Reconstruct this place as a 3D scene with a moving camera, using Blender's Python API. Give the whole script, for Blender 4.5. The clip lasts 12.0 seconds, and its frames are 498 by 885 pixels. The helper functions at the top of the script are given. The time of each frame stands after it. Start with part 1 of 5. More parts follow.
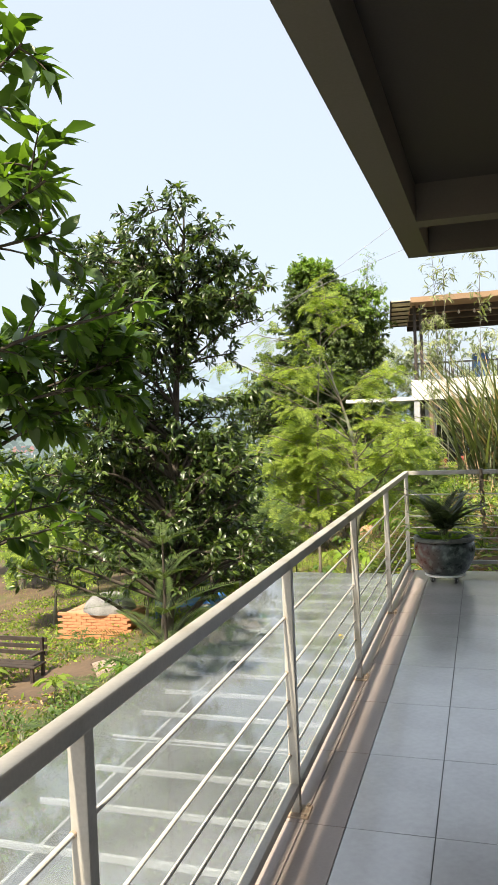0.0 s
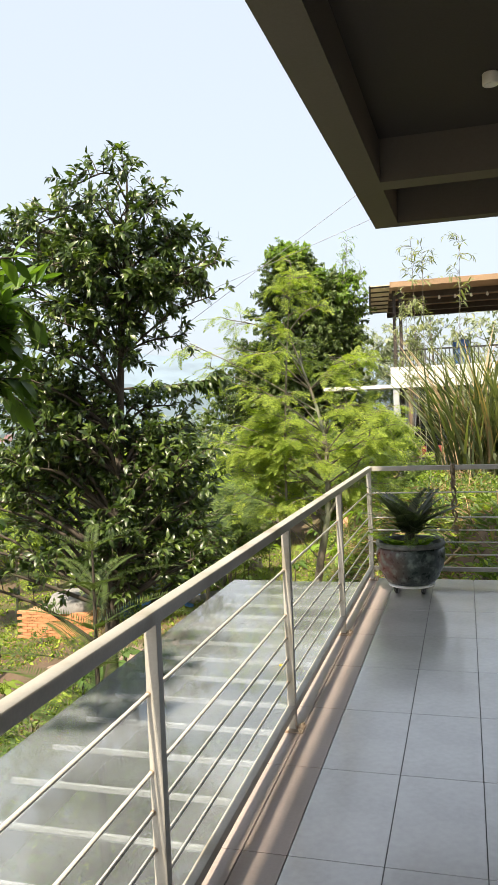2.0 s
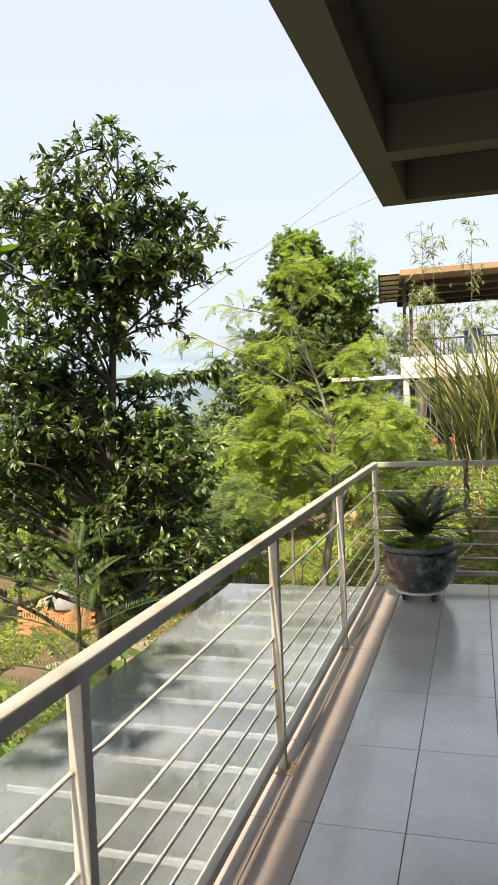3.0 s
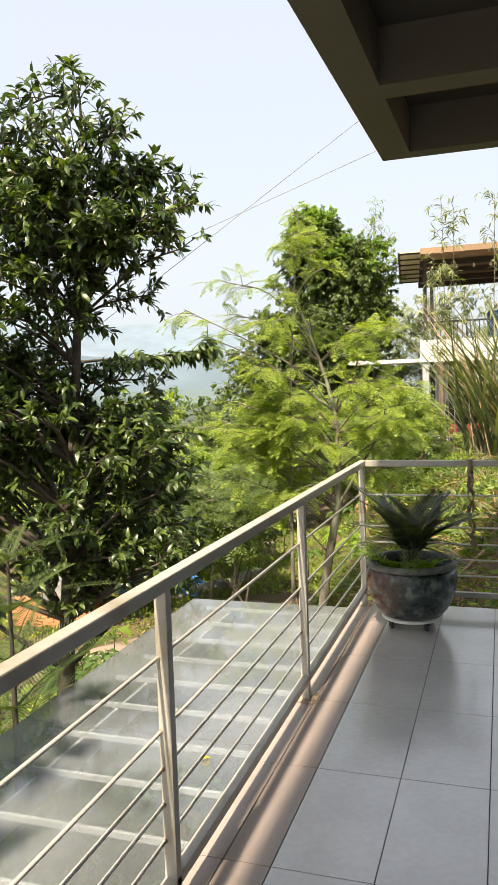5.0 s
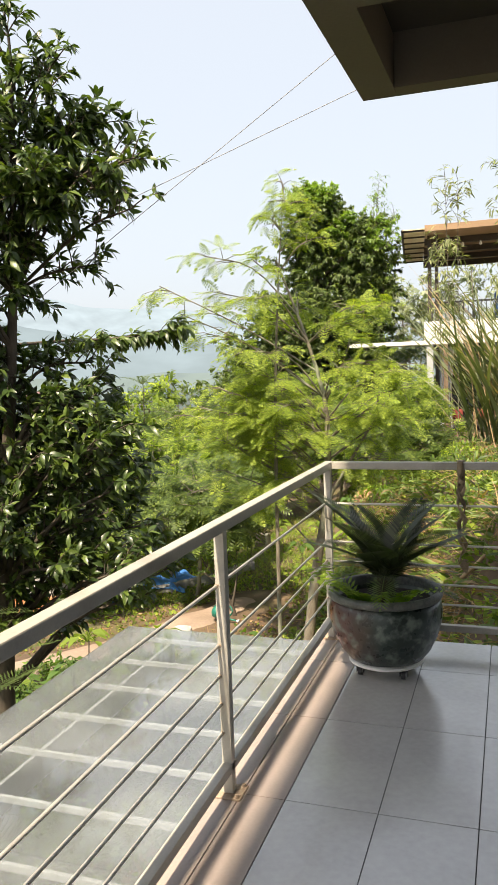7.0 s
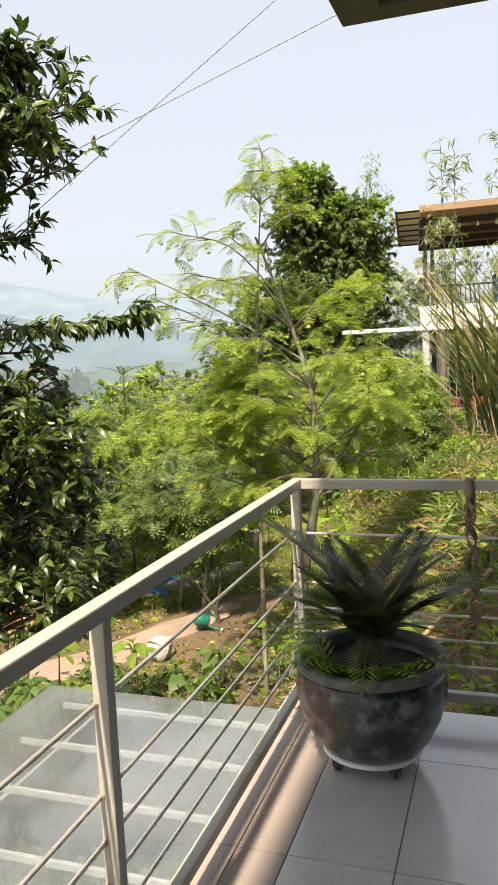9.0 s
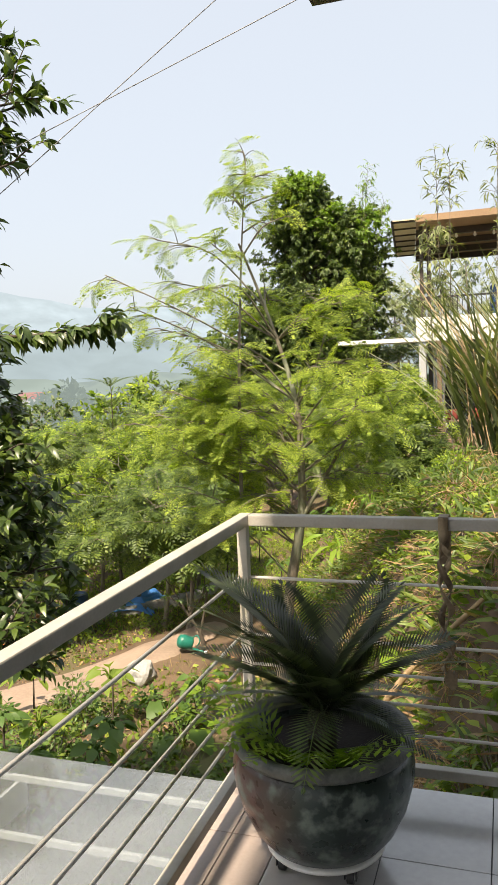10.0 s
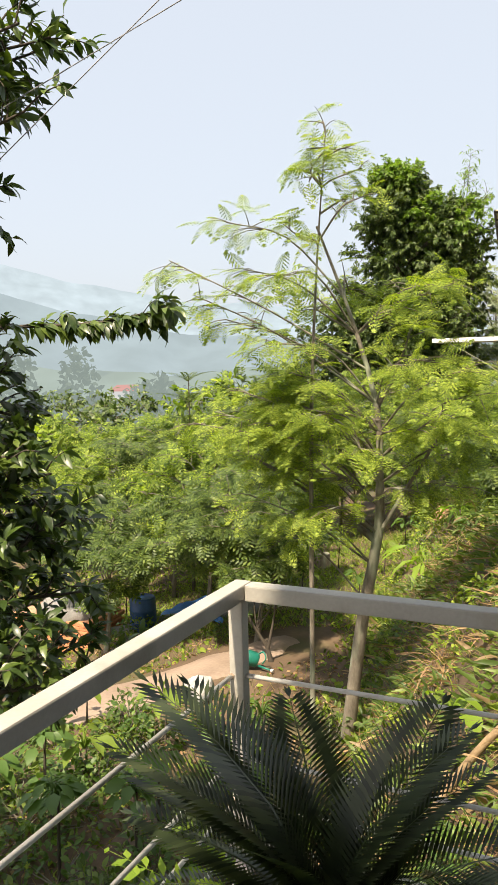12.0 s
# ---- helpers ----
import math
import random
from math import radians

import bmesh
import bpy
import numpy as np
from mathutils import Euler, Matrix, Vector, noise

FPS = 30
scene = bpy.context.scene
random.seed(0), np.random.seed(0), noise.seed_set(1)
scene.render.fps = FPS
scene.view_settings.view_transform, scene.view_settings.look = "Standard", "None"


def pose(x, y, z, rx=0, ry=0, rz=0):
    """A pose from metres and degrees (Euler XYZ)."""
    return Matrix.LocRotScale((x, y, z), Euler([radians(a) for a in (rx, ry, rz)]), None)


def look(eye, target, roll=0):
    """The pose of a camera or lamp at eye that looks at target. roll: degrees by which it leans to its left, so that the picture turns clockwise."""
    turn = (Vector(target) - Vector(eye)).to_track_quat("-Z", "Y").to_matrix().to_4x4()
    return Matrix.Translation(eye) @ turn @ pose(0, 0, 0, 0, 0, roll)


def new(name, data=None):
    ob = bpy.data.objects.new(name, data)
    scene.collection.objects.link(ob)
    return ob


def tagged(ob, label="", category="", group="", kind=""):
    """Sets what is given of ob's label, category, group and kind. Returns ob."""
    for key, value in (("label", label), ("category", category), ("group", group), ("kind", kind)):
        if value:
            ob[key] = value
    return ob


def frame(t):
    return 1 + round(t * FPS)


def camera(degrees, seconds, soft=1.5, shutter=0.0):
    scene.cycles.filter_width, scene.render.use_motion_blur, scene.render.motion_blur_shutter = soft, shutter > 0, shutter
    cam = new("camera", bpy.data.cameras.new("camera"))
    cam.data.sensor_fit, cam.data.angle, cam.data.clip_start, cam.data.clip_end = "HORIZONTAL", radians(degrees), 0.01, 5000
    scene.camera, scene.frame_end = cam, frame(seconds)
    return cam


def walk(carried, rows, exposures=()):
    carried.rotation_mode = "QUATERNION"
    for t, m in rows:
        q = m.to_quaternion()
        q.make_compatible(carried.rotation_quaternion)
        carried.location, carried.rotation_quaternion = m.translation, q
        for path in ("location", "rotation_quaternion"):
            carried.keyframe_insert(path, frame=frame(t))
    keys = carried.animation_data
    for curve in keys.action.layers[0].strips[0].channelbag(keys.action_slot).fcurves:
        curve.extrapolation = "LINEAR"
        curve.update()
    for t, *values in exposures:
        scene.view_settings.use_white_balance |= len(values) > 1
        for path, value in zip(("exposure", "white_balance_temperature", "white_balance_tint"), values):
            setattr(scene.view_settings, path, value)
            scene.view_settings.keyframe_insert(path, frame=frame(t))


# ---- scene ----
cam = camera(35.8, 12.0)
PATH = [
    (0, (-0.06, 0.163, 1.361), (-0.64, 2.077, 1.317), -2.3),
    (0.5, (-0.05, 0.39, 1.375), (-0.597, 2.313, 1.322), -2.4),
    (1, (-0.049, 0.609, 1.37), (-0.579, 2.537, 1.308), -2.4),
    (1.5, (-0.006, 0.82, 1.374), (-0.537, 2.747, 1.304), -2.4),
    (2, (0.02, 1.037, 1.358), (-0.521, 2.96, 1.282), -2.3),
    (2.5, (-0.004, 1.28, 1.366), (-0.558, 3.2, 1.28), -2.3),
    (3, (-0.002, 1.499, 1.356), (-0.569, 3.415, 1.258), -2.4),
    (5, (0.097, 2.451, 1.362), (-0.527, 4.346, 1.222), -1.9),
    (5.5, (0.162, 2.703, 1.366), (-0.467, 4.595, 1.219), -1.8),
    (6, (0.192, 2.955, 1.349), (-0.444, 4.845, 1.193), -1.7),
    (6.5, (0.155, 3.196, 1.363), (-0.486, 5.083, 1.195), -1.8),
    (7, (0.14, 3.41, 1.353), (-0.503, 5.295, 1.172), -2.0),
    (9, (0.043, 4.33, 1.354), (-0.592, 6.215, 1.143), -2.6),
    (9.5, (0.085, 4.568, 1.366), (-0.551, 6.454, 1.168), -2.6),
    (10, (0.098, 4.791, 1.362), (-0.536, 6.679, 1.178), -2.4),
    (10.5, (0.06, 5.055, 1.38), (-0.576, 6.943, 1.209), -2.2),
    (11, (0.045, 5.256, 1.377), (-0.612, 7.137, 1.206), -1.9),
    (11.5, (0.056, 5.487, 1.375), (-0.669, 7.343, 1.198), -1.6),
    (12, (0.016, 5.656, 1.362), (-0.838, 7.455, 1.175), -1.3),
]
walk(cam, [(t, look(eye, target, roll)) for t, eye, target, roll in PATH], [(0, 1.23, 6500, 11), (3, 1.24, 6740, 12), (5, 1.24, 6920, 13), (9, 1.15, 6930, 13), (12, 1.10, 6840, 13)])

# ---- light ----
SUN_WAY = Vector((-0.068, -0.62, 1.0)).normalized()
world = bpy.data.worlds.new("sky")
scene.world = world
world.use_nodes = True
wn = world.node_tree.nodes
sky = wn.new("ShaderNodeTexSky")
sky.sky_type = "NISHITA"
sky.sun_disc = False
sky.sun_elevation = math.asin(SUN_WAY.z)
sky.sun_rotation = math.atan2(SUN_WAY.x, SUN_WAY.y)
sky.air_density, sky.dust_density, sky.ozone_density = 1.0, 5.0, 1.5
wn["Background"].inputs["Strength"].default_value = 0.15
haze = wn.new("ShaderNodeMixRGB")
haze.inputs[0].default_value = 0.80
haze.inputs[2].default_value = (2.46, 2.74, 3.00, 1)
world.node_tree.links.new(sky.outputs[0], haze.inputs[1])
world.node_tree.links.new(haze.outputs[0], wn["Background"].inputs["Color"])
sun = new("sun", bpy.data.lights.new("sun", "SUN"))
sun.data.energy, sun.data.angle, sun.data.color = 4.8, radians(1.5), (1.0, 0.88, 0.70)
sun.matrix_basis = look(SUN_WAY * 60, (0, 0, 0))

# ---- materials ----
def tree_of(name):
    m = bpy.data.materials.new(name)
    m.use_nodes = True
    return m, m.node_tree.nodes, m.node_tree.links


def ramp_node(nodes, stops):
    r = nodes.new("ShaderNodeValToRGB")
    while len(r.color_ramp.elements) < len(stops):
        r.color_ramp.elements.new(0.5)
    for e, (p, c) in zip(r.color_ramp.elements, stops):
        e.position, e.color = p, (*c, 1)
    return r


def surface(name, dark, light, rough=0.6, scale=6.0, fine=60.0, bump=0.15, metal=0.0, rough_var=0.15, stain=None, per_piece=0.0, stretch=(1, 1, 1), shine=0.5, coat=0.0):
    """A worn solid surface: broad patches, fine grain, relief, uneven gloss and an optional stain colour."""
    m, n, l = tree_of(name)
    b = n["Principled BSDF"]
    co = n.new("ShaderNodeTexCoord")
    mp = n.new("ShaderNodeMapping")
    mp.inputs["Scale"].default_value = stretch
    l.new(co.outputs["Object"], mp.inputs[0])
    big, small = n.new("ShaderNodeTexNoise"), n.new("ShaderNodeTexNoise")
    for node, sc, det in ((big, scale, 6), (small, fine, 4)):
        node.inputs["Scale"].default_value, node.inputs["Detail"].default_value = sc, det
        l.new(mp.outputs[0], node.inputs["Vector"])
    mix = n.new("ShaderNodeMath")
    mix.operation = "MULTIPLY_ADD"
    mix.inputs[1].default_value = 0.35
    l.new(small.outputs["Fac"], mix.inputs[0])
    half = n.new("ShaderNodeMath")
    half.operation = "MULTIPLY"
    half.inputs[1].default_value = 0.65
    l.new(big.outputs["Fac"], half.inputs[0])
    l.new(half.outputs[0], mix.inputs[2])
    fac = mix.outputs[0]
    if per_piece:
        info = n.new("ShaderNodeObjectInfo")
        off = n.new("ShaderNodeMath")
        off.operation = "MULTIPLY_ADD"
        off.inputs[1].default_value = per_piece
        l.new(info.outputs["Random"], off.inputs[0])
        l.new(fac, off.inputs[2])
        fac = off.outputs[0]
    stops = [(0.3, dark), (0.72, light)]
    r = ramp_node(n, stops)
    l.new(fac, r.inputs[0])
    colour = r.outputs[0]
    if stain:
        sn = n.new("ShaderNodeTexNoise")
        sn.inputs["Scale"].default_value, sn.inputs["Detail"].default_value = scale * 0.6, 8
        l.new(mp.outputs[0], sn.inputs["Vector"])
        sr = ramp_node(n, [(0.52, (0, 0, 0)), (0.7, (1, 1, 1))])
        l.new(sn.outputs["Fac"], sr.inputs[0])
        mx = n.new("ShaderNodeMixRGB")
        mx.inputs[2].default_value = (*stain, 1)
        l.new(sr.outputs[0], mx.inputs[0])
        l.new(colour, mx.inputs[1])
        colour = mx.outputs[0]
    l.new(colour, b.inputs["Base Color"])
    rr = n.new("ShaderNodeMapRange")
    rr.inputs["To Min"].default_value, rr.inputs["To Max"].default_value = max(0.05, rough - rough_var), min(1, rough + rough_var)
    l.new(big.outputs["Fac"], rr.inputs[0])
    l.new(rr.outputs[0], b.inputs["Roughness"])
    b.inputs["Metallic"].default_value = metal
    b.inputs["Specular IOR Level"].default_value = shine
    b.inputs["Coat Weight"].default_value, b.inputs["Coat Roughness"].default_value = coat, 0.16
    if bump:
        bp = n.new("ShaderNodeBump")
        bp.inputs["Strength"].default_value, bp.inputs["Distance"].default_value = bump, 0.01
        l.new(mix.outputs[0], bp.inputs["Height"])
        l.new(bp.outputs[0], b.inputs["Normal"])
    return m


def foliage(name, dark, mid, light, rough=0.45, through_light=0.35, odd=None, odd_share=0.03, gloss=0.5):
    """Leaves: each leaf its own tone, gloss on the face, light coming through it."""
    m, n, l = tree_of(name)
    b, out = n["Principled BSDF"], n["Material Output"]
    g = n.new("ShaderNodeNewGeometry")
    stops = [(0.0, dark), (0.55, mid), (1.0 - odd_share - 0.005 if odd else 1.0, light)]
    if odd:
        stops.append((1.0 - odd_share, odd))
    r = ramp_node(n, stops)
    co = n.new("ShaderNodeTexCoord")
    ns = n.new("ShaderNodeTexNoise")
    ns.inputs["Scale"].default_value, ns.inputs["Detail"].default_value = 1.3, 3
    l.new(co.outputs["Object"], ns.inputs["Vector"])
    ad = n.new("ShaderNodeMath")
    ad.operation = "MULTIPLY_ADD"
    ad.inputs[1].default_value = 0.34
    sb = n.new("ShaderNodeMath")
    sb.operation = "SUBTRACT"
    sb.inputs[1].default_value = 0.10
    l.new(ns.outputs["Fac"], ad.inputs[0])
    spread = n.new("ShaderNodeMath")
    spread.operation = "MULTIPLY"
    spread.inputs[1].default_value = 0.86
    l.new(g.outputs["Random Per Island"], spread.inputs[0])
    l.new(spread.outputs[0], ad.inputs[2])
    l.new(ad.outputs[0], sb.inputs[0])
    l.new(sb.outputs[0], r.inputs[0])
    l.new(r.outputs[0], b.inputs["Base Color"])
    b.inputs["Roughness"].default_value = rough
    b.inputs["Specular IOR Level"].default_value = gloss
    t = n.new("ShaderNodeBsdfTranslucent")
    br = n.new("ShaderNodeMixRGB")
    br.blend_type = "MULTIPLY"
    br.inputs[0].default_value = 1.0
    br.inputs[2].default_value = (1.5, 1.6, 0.5, 1)
    l.new(r.outputs[0], br.inputs[1])
    l.new(br.outputs[0], t.inputs["Color"])
    mx = n.new("ShaderNodeMixShader")
    mx.inputs[0].default_value = through_light
    l.new(b.outputs[0], mx.inputs[1])
    l.new(t.outputs[0], mx.inputs[2])
    l.new(mx.outputs[0], out.inputs["Surface"])
    return m


def dusty_glass(name, dust):
    """Sheet glass under a film of dried dust and rain marks."""
    m, n, l = tree_of(name)
    b, out = n["Principled BSDF"], n["Material Output"]
    co = n.new("ShaderNodeTexCoord")
    ns, fn = n.new("ShaderNodeTexNoise"), n.new("ShaderNodeTexNoise")
    ns.inputs["Scale"].default_value, ns.inputs["Detail"].default_value = 1.5, 3
    fn.inputs["Scale"].default_value, fn.inputs["Detail"].default_value = 45, 3
    l.new(co.outputs["Object"], ns.inputs["Vector"])
    l.new(co.outputs["Object"], fn.inputs["Vector"])
    mr = n.new("ShaderNodeMapRange")
    mr.inputs["From Min"].default_value, mr.inputs["From Max"].default_value = 0.36, 0.66
    mr.inputs["To Min"].default_value, mr.inputs["To Max"].default_value = dust[0], dust[1]
    l.new(ns.outputs["Fac"], mr.inputs[0])
    b.inputs["Base Color"].default_value = (0.27, 0.295, 0.315, 1)
    b.inputs["Roughness"].default_value = 0.12
    rr = n.new("ShaderNodeMapRange")
    rr.inputs["To Min"].default_value, rr.inputs["To Max"].default_value = 0.30, 0.36
    l.new(fn.outputs["Fac"], rr.inputs[0])
    l.new(rr.outputs[0], b.inputs["Roughness"])
    tr = n.new("ShaderNodeBsdfTransparent")
    tr.inputs["Color"].default_value = (0.74, 0.78, 0.79, 1)
    gl = n.new("ShaderNodeBsdfGlossy")
    gl.inputs["Roughness"].default_value = 0.05
    lw = n.new("ShaderNodeLayerWeight")
    lw.inputs["Blend"].default_value = 0.5
    pw = n.new("ShaderNodeMath")
    pw.operation = "POWER"
    pw.inputs[1].default_value = 4.0
    l.new(lw.outputs["Facing"], pw.inputs[0])
    fr = n.new("ShaderNodeMath")
    fr.operation = "MULTIPLY_ADD"
    fr.inputs[1].default_value, fr.inputs[2].default_value = 0.9, 0.10
    l.new(pw.outputs[0], fr.inputs[0])
    clear = n.new("ShaderNodeMixShader")
    l.new(fr.outputs[0], clear.inputs[0])
    l.new(tr.outputs[0], clear.inputs[1])
    l.new(gl.outputs[0], clear.inputs[2])
    mx = n.new("ShaderNodeMixShader")
    l.new(mr.outputs[0], mx.inputs[0])
    l.new(clear.outputs[0], mx.inputs[1])
    l.new(b.outputs[0], mx.inputs[2])
    l.new(mx.outputs[0], out.inputs["Surface"])
    return m


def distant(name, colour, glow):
    """Far hills, woods and house: a backdrop with haze painted in as glow."""
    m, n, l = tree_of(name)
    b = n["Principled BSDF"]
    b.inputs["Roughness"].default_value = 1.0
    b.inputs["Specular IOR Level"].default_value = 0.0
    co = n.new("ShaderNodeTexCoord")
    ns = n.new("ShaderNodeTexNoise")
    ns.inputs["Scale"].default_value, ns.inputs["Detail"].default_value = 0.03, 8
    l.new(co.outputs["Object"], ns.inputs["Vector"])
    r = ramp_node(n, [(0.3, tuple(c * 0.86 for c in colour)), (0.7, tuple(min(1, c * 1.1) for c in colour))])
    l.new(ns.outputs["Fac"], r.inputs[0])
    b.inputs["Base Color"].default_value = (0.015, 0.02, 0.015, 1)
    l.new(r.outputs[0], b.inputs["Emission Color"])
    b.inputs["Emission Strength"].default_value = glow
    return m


def pot_glaze(name, red_at, red_size):
    """Dark green glaze, mottled grey-green, with one reddish burnt patch."""
    m, n, l = tree_of(name)
    b = n["Principled BSDF"]
    co = n.new("ShaderNodeTexCoord")
    mott, fine, cloud = (n.new("ShaderNodeTexNoise") for _ in range(3))
    for node, sc, det in ((mott, 20, 6), (fine, 70, 4), (cloud, 4.5, 3)):
        node.inputs["Scale"].default_value, node.inputs["Detail"].default_value = sc, det
        l.new(co.outputs["Object"], node.inputs["Vector"])
    base = ramp_node(n, [(0.35, (0.013, 0.022, 0.019)), (0.65, (0.040, 0.062, 0.053))])
    l.new(cloud.outputs["Fac"], base.inputs[0])
    dist = n.new("ShaderNodeVectorMath")
    dist.operation = "DISTANCE"
    dist.inputs[1].default_value = red_at
    l.new(co.outputs["Object"], dist.inputs[0])
    wob = n.new("ShaderNodeMath")
    wob.operation = "MULTIPLY_ADD"
    wob.inputs[1].default_value = 0.22
    l.new(cloud.outputs["Fac"], wob.inputs[0])
    l.new(dist.outputs["Value"], wob.inputs[2])
    rr = ramp_node(n, [(red_size * 0.75, (1, 1, 1)), (red_size * 1.7, (0, 0, 0))])
    l.new(wob.outputs[0], rr.inputs[0])
    red = n.new("ShaderNodeMixRGB")
    red.inputs[2].default_value = (0.105, 0.040, 0.032, 1)
    l.new(rr.outputs[0], red.inputs[0])
    l.new(base.outputs[0], red.inputs[1])
    mr = ramp_node(n, [(0.50, (0, 0, 0)), (0.68, (0.85, 0.85, 0.85))])
    l.new(mott.outputs["Fac"], mr.inputs[0])
    pale = n.new("ShaderNodeMixRGB")
    pale.inputs[2].default_value = (0.17, 0.205, 0.18, 1)
    l.new(mr.outputs[0], pale.inputs[0])
    l.new(red.outputs[0], pale.inputs[1])
    l.new(pale.outputs[0], b.inputs["Base Color"])
    ro = n.new("ShaderNodeMapRange")
    ro.inputs["To Min"].default_value, ro.inputs["To Max"].default_value = 0.14, 0.48
    l.new(mott.outputs["Fac"], ro.inputs[0])
    l.new(ro.outputs[0], b.inputs["Roughness"])
    bp = n.new("ShaderNodeBump")
    bp.inputs["Strength"].default_value, bp.inputs["Distance"].default_value = 0.25, 0.01
    l.new(mott.outputs["Fac"], bp.inputs["Height"])
    l.new(bp.outputs[0], b.inputs["Normal"])
    return m


GLAZE = pot_glaze("pot_glaze", (-0.62, 6.66, 0.24), 0.22)
TILE = surface("grey_porcelain", (0.38, 0.375, 0.370), (0.51, 0.503, 0.496), 0.24, 3.2, 40, 0.03, per_piece=0.08, rough_var=0.06, shine=1.0, coat=0.9)
# pinkish edge tiles; the sun streak's peach is put into their colour
EDGETILE = surface("sun_warmed_edge_tile", (0.27, 0.225, 0.200), (0.35, 0.290, 0.260), 0.32, 3.0, 90, 0.015, per_piece=0.06, rough_var=0.05)
GROUT = surface("grout", (0.07, 0.07, 0.073), (0.12, 0.12, 0.124), 0.9, 8, 80, 0.2)
CONCRETE = surface("render_grey", (0.10, 0.098, 0.085), (0.155, 0.15, 0.13), 0.85, 2.5, 70, 0.15)
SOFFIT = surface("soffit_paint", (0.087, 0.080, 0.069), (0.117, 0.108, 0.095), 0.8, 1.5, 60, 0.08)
# recess panels: a darker tone than the beams
RECESS = surface("recess_dark", (0.035, 0.031, 0.029), (0.051, 0.046, 0.043), 0.85, 1.5, 60, 0.08)
STEEL = surface("painted_steel", (0.33, 0.315, 0.275), (0.46, 0.44, 0.39), 0.36, 7, 120, 0.06, stain=(0.25, 0.225, 0.165))
ROD = surface("steel_rod", (0.46, 0.44, 0.40), (0.60, 0.58, 0.53), 0.35, 9, 120, 0.05)
RUST = surface("rusty_plate", (0.20, 0.12, 0.07), (0.42, 0.36, 0.28), 0.7, 30, 150, 0.3)
WHITE = surface("white_paint", (0.68, 0.67, 0.63), (0.82, 0.81, 0.78), 0.6, 2.0, 60, 0.08)
WHITEBAR = surface("white_bar", (0.56, 0.57, 0.575), (0.68, 0.69, 0.695), 0.5, 6, 70, 0.05)
GLASS = dusty_glass("dusty_glass", (0.16, 0.38))
PANE = dusty_glass("window_glass", (0.03, 0.12))
RIM = surface("pot_rim", (0.035, 0.042, 0.038), (0.16, 0.165, 0.15), 0.45, 22, 90, 0.5)
# pot soil near black: the ferns' shade is in its colour
SOIL = surface("soil", (0.008, 0.006, 0.005), (0.026, 0.019, 0.013), 0.95, 18, 120, 0.8)
BLACK = surface("black_plastic", (0.012, 0.012, 0.012), (0.03, 0.03, 0.03), 0.5, 10, 80, 0.05)
CHROME = surface("dull_metal", (0.42, 0.42, 0.42), (0.6, 0.6, 0.6), 0.3, 10, 80, 0.05, metal=0.9)
BARK = surface("grey_bark", (0.075, 0.062, 0.045), (0.25, 0.22, 0.17), 0.9, 9, 60, 0.8, stain=(0.27, 0.29, 0.21), stretch=(1, 1, 0.35))
DARKBARK = surface("dark_bark", (0.030, 0.023, 0.016), (0.10, 0.082, 0.06), 0.9, 10, 60, 0.8, stretch=(1, 1, 0.35))
DRYWOOD = surface("dry_stalk", (0.20, 0.13, 0.07), (0.42, 0.31, 0.17), 0.8, 14, 60, 0.4)
STRAP = surface("dried_pod", (0.050, 0.034, 0.020), (0.34, 0.24, 0.135), 0.5, 17, 90, 0.4)
PALESTRAP = surface("dried_pod_inside", (0.16, 0.115, 0.065), (0.40, 0.31, 0.19), 0.6, 17, 90, 0.4)
EARTH = surface("earth", (0.052, 0.035, 0.021), (0.155, 0.103, 0.060), 0.95, 0.9, 14, 0.9, stain=(0.075, 0.090, 0.028))
PATHM = surface("earth_path", (0.20, 0.145, 0.105), (0.34, 0.26, 0.20), 0.9, 1.6, 22, 0.4)
PALEROCK = surface("white_rock", (0.24, 0.235, 0.225), (0.46, 0.45, 0.43), 0.85, 5, 40, 0.5)
ROCK = surface("pale_rock", (0.12, 0.118, 0.11), (0.30, 0.295, 0.28), 0.85, 5, 40, 0.6)
ORANGE = surface("orange_brick", (0.42, 0.16, 0.07), (0.60, 0.27, 0.13), 0.9, 8, 40, 0.5, per_piece=0.1)
TARP = surface("blue_sheet", (0.03, 0.13, 0.42), (0.07, 0.25, 0.62), 0.5, 4, 30, 0.4)
BARREL = surface("blue_plastic", (0.015, 0.05, 0.14), (0.03, 0.09, 0.22), 0.4, 5, 40, 0.05)
TEAL = surface("teal_plastic", (0.006, 0.12, 0.085), (0.012, 0.18, 0.13), 0.45, 5, 40, 0.05)
CLAY = surface("terracotta", (0.36, 0.18, 0.10), (0.52, 0.29, 0.18), 0.8, 8, 50, 0.3)
WOOD = surface("weathered_wood", (0.10, 0.065, 0.04), (0.23, 0.16, 0.10), 0.75, 8, 50, 0.4, stretch=(1, 1, 0.3))
DARKWOOD = surface("dark_wood", (0.022, 0.016, 0.012), (0.06, 0.045, 0.035), 0.6, 8, 50, 0.3)
BAMBOO = surface("bamboo_pole", (0.33, 0.24, 0.12), (0.52, 0.41, 0.24), 0.6, 10, 60, 0.2)
CLADDING = surface("tan_cladding", (0.23, 0.145, 0.08), (0.35, 0.235, 0.135), 0.7, 1.5, 30, 0.2, stretch=(1, 4, 1))
SHEET = surface("cream_sheet", (0.55, 0.47, 0.30), (0.70, 0.62, 0.43), 0.6, 2, 40, 0.1)
CLOTH = surface("white_cloth", (0.55, 0.56, 0.58), (0.72, 0.73, 0.75), 0.9, 5, 80, 0.2)
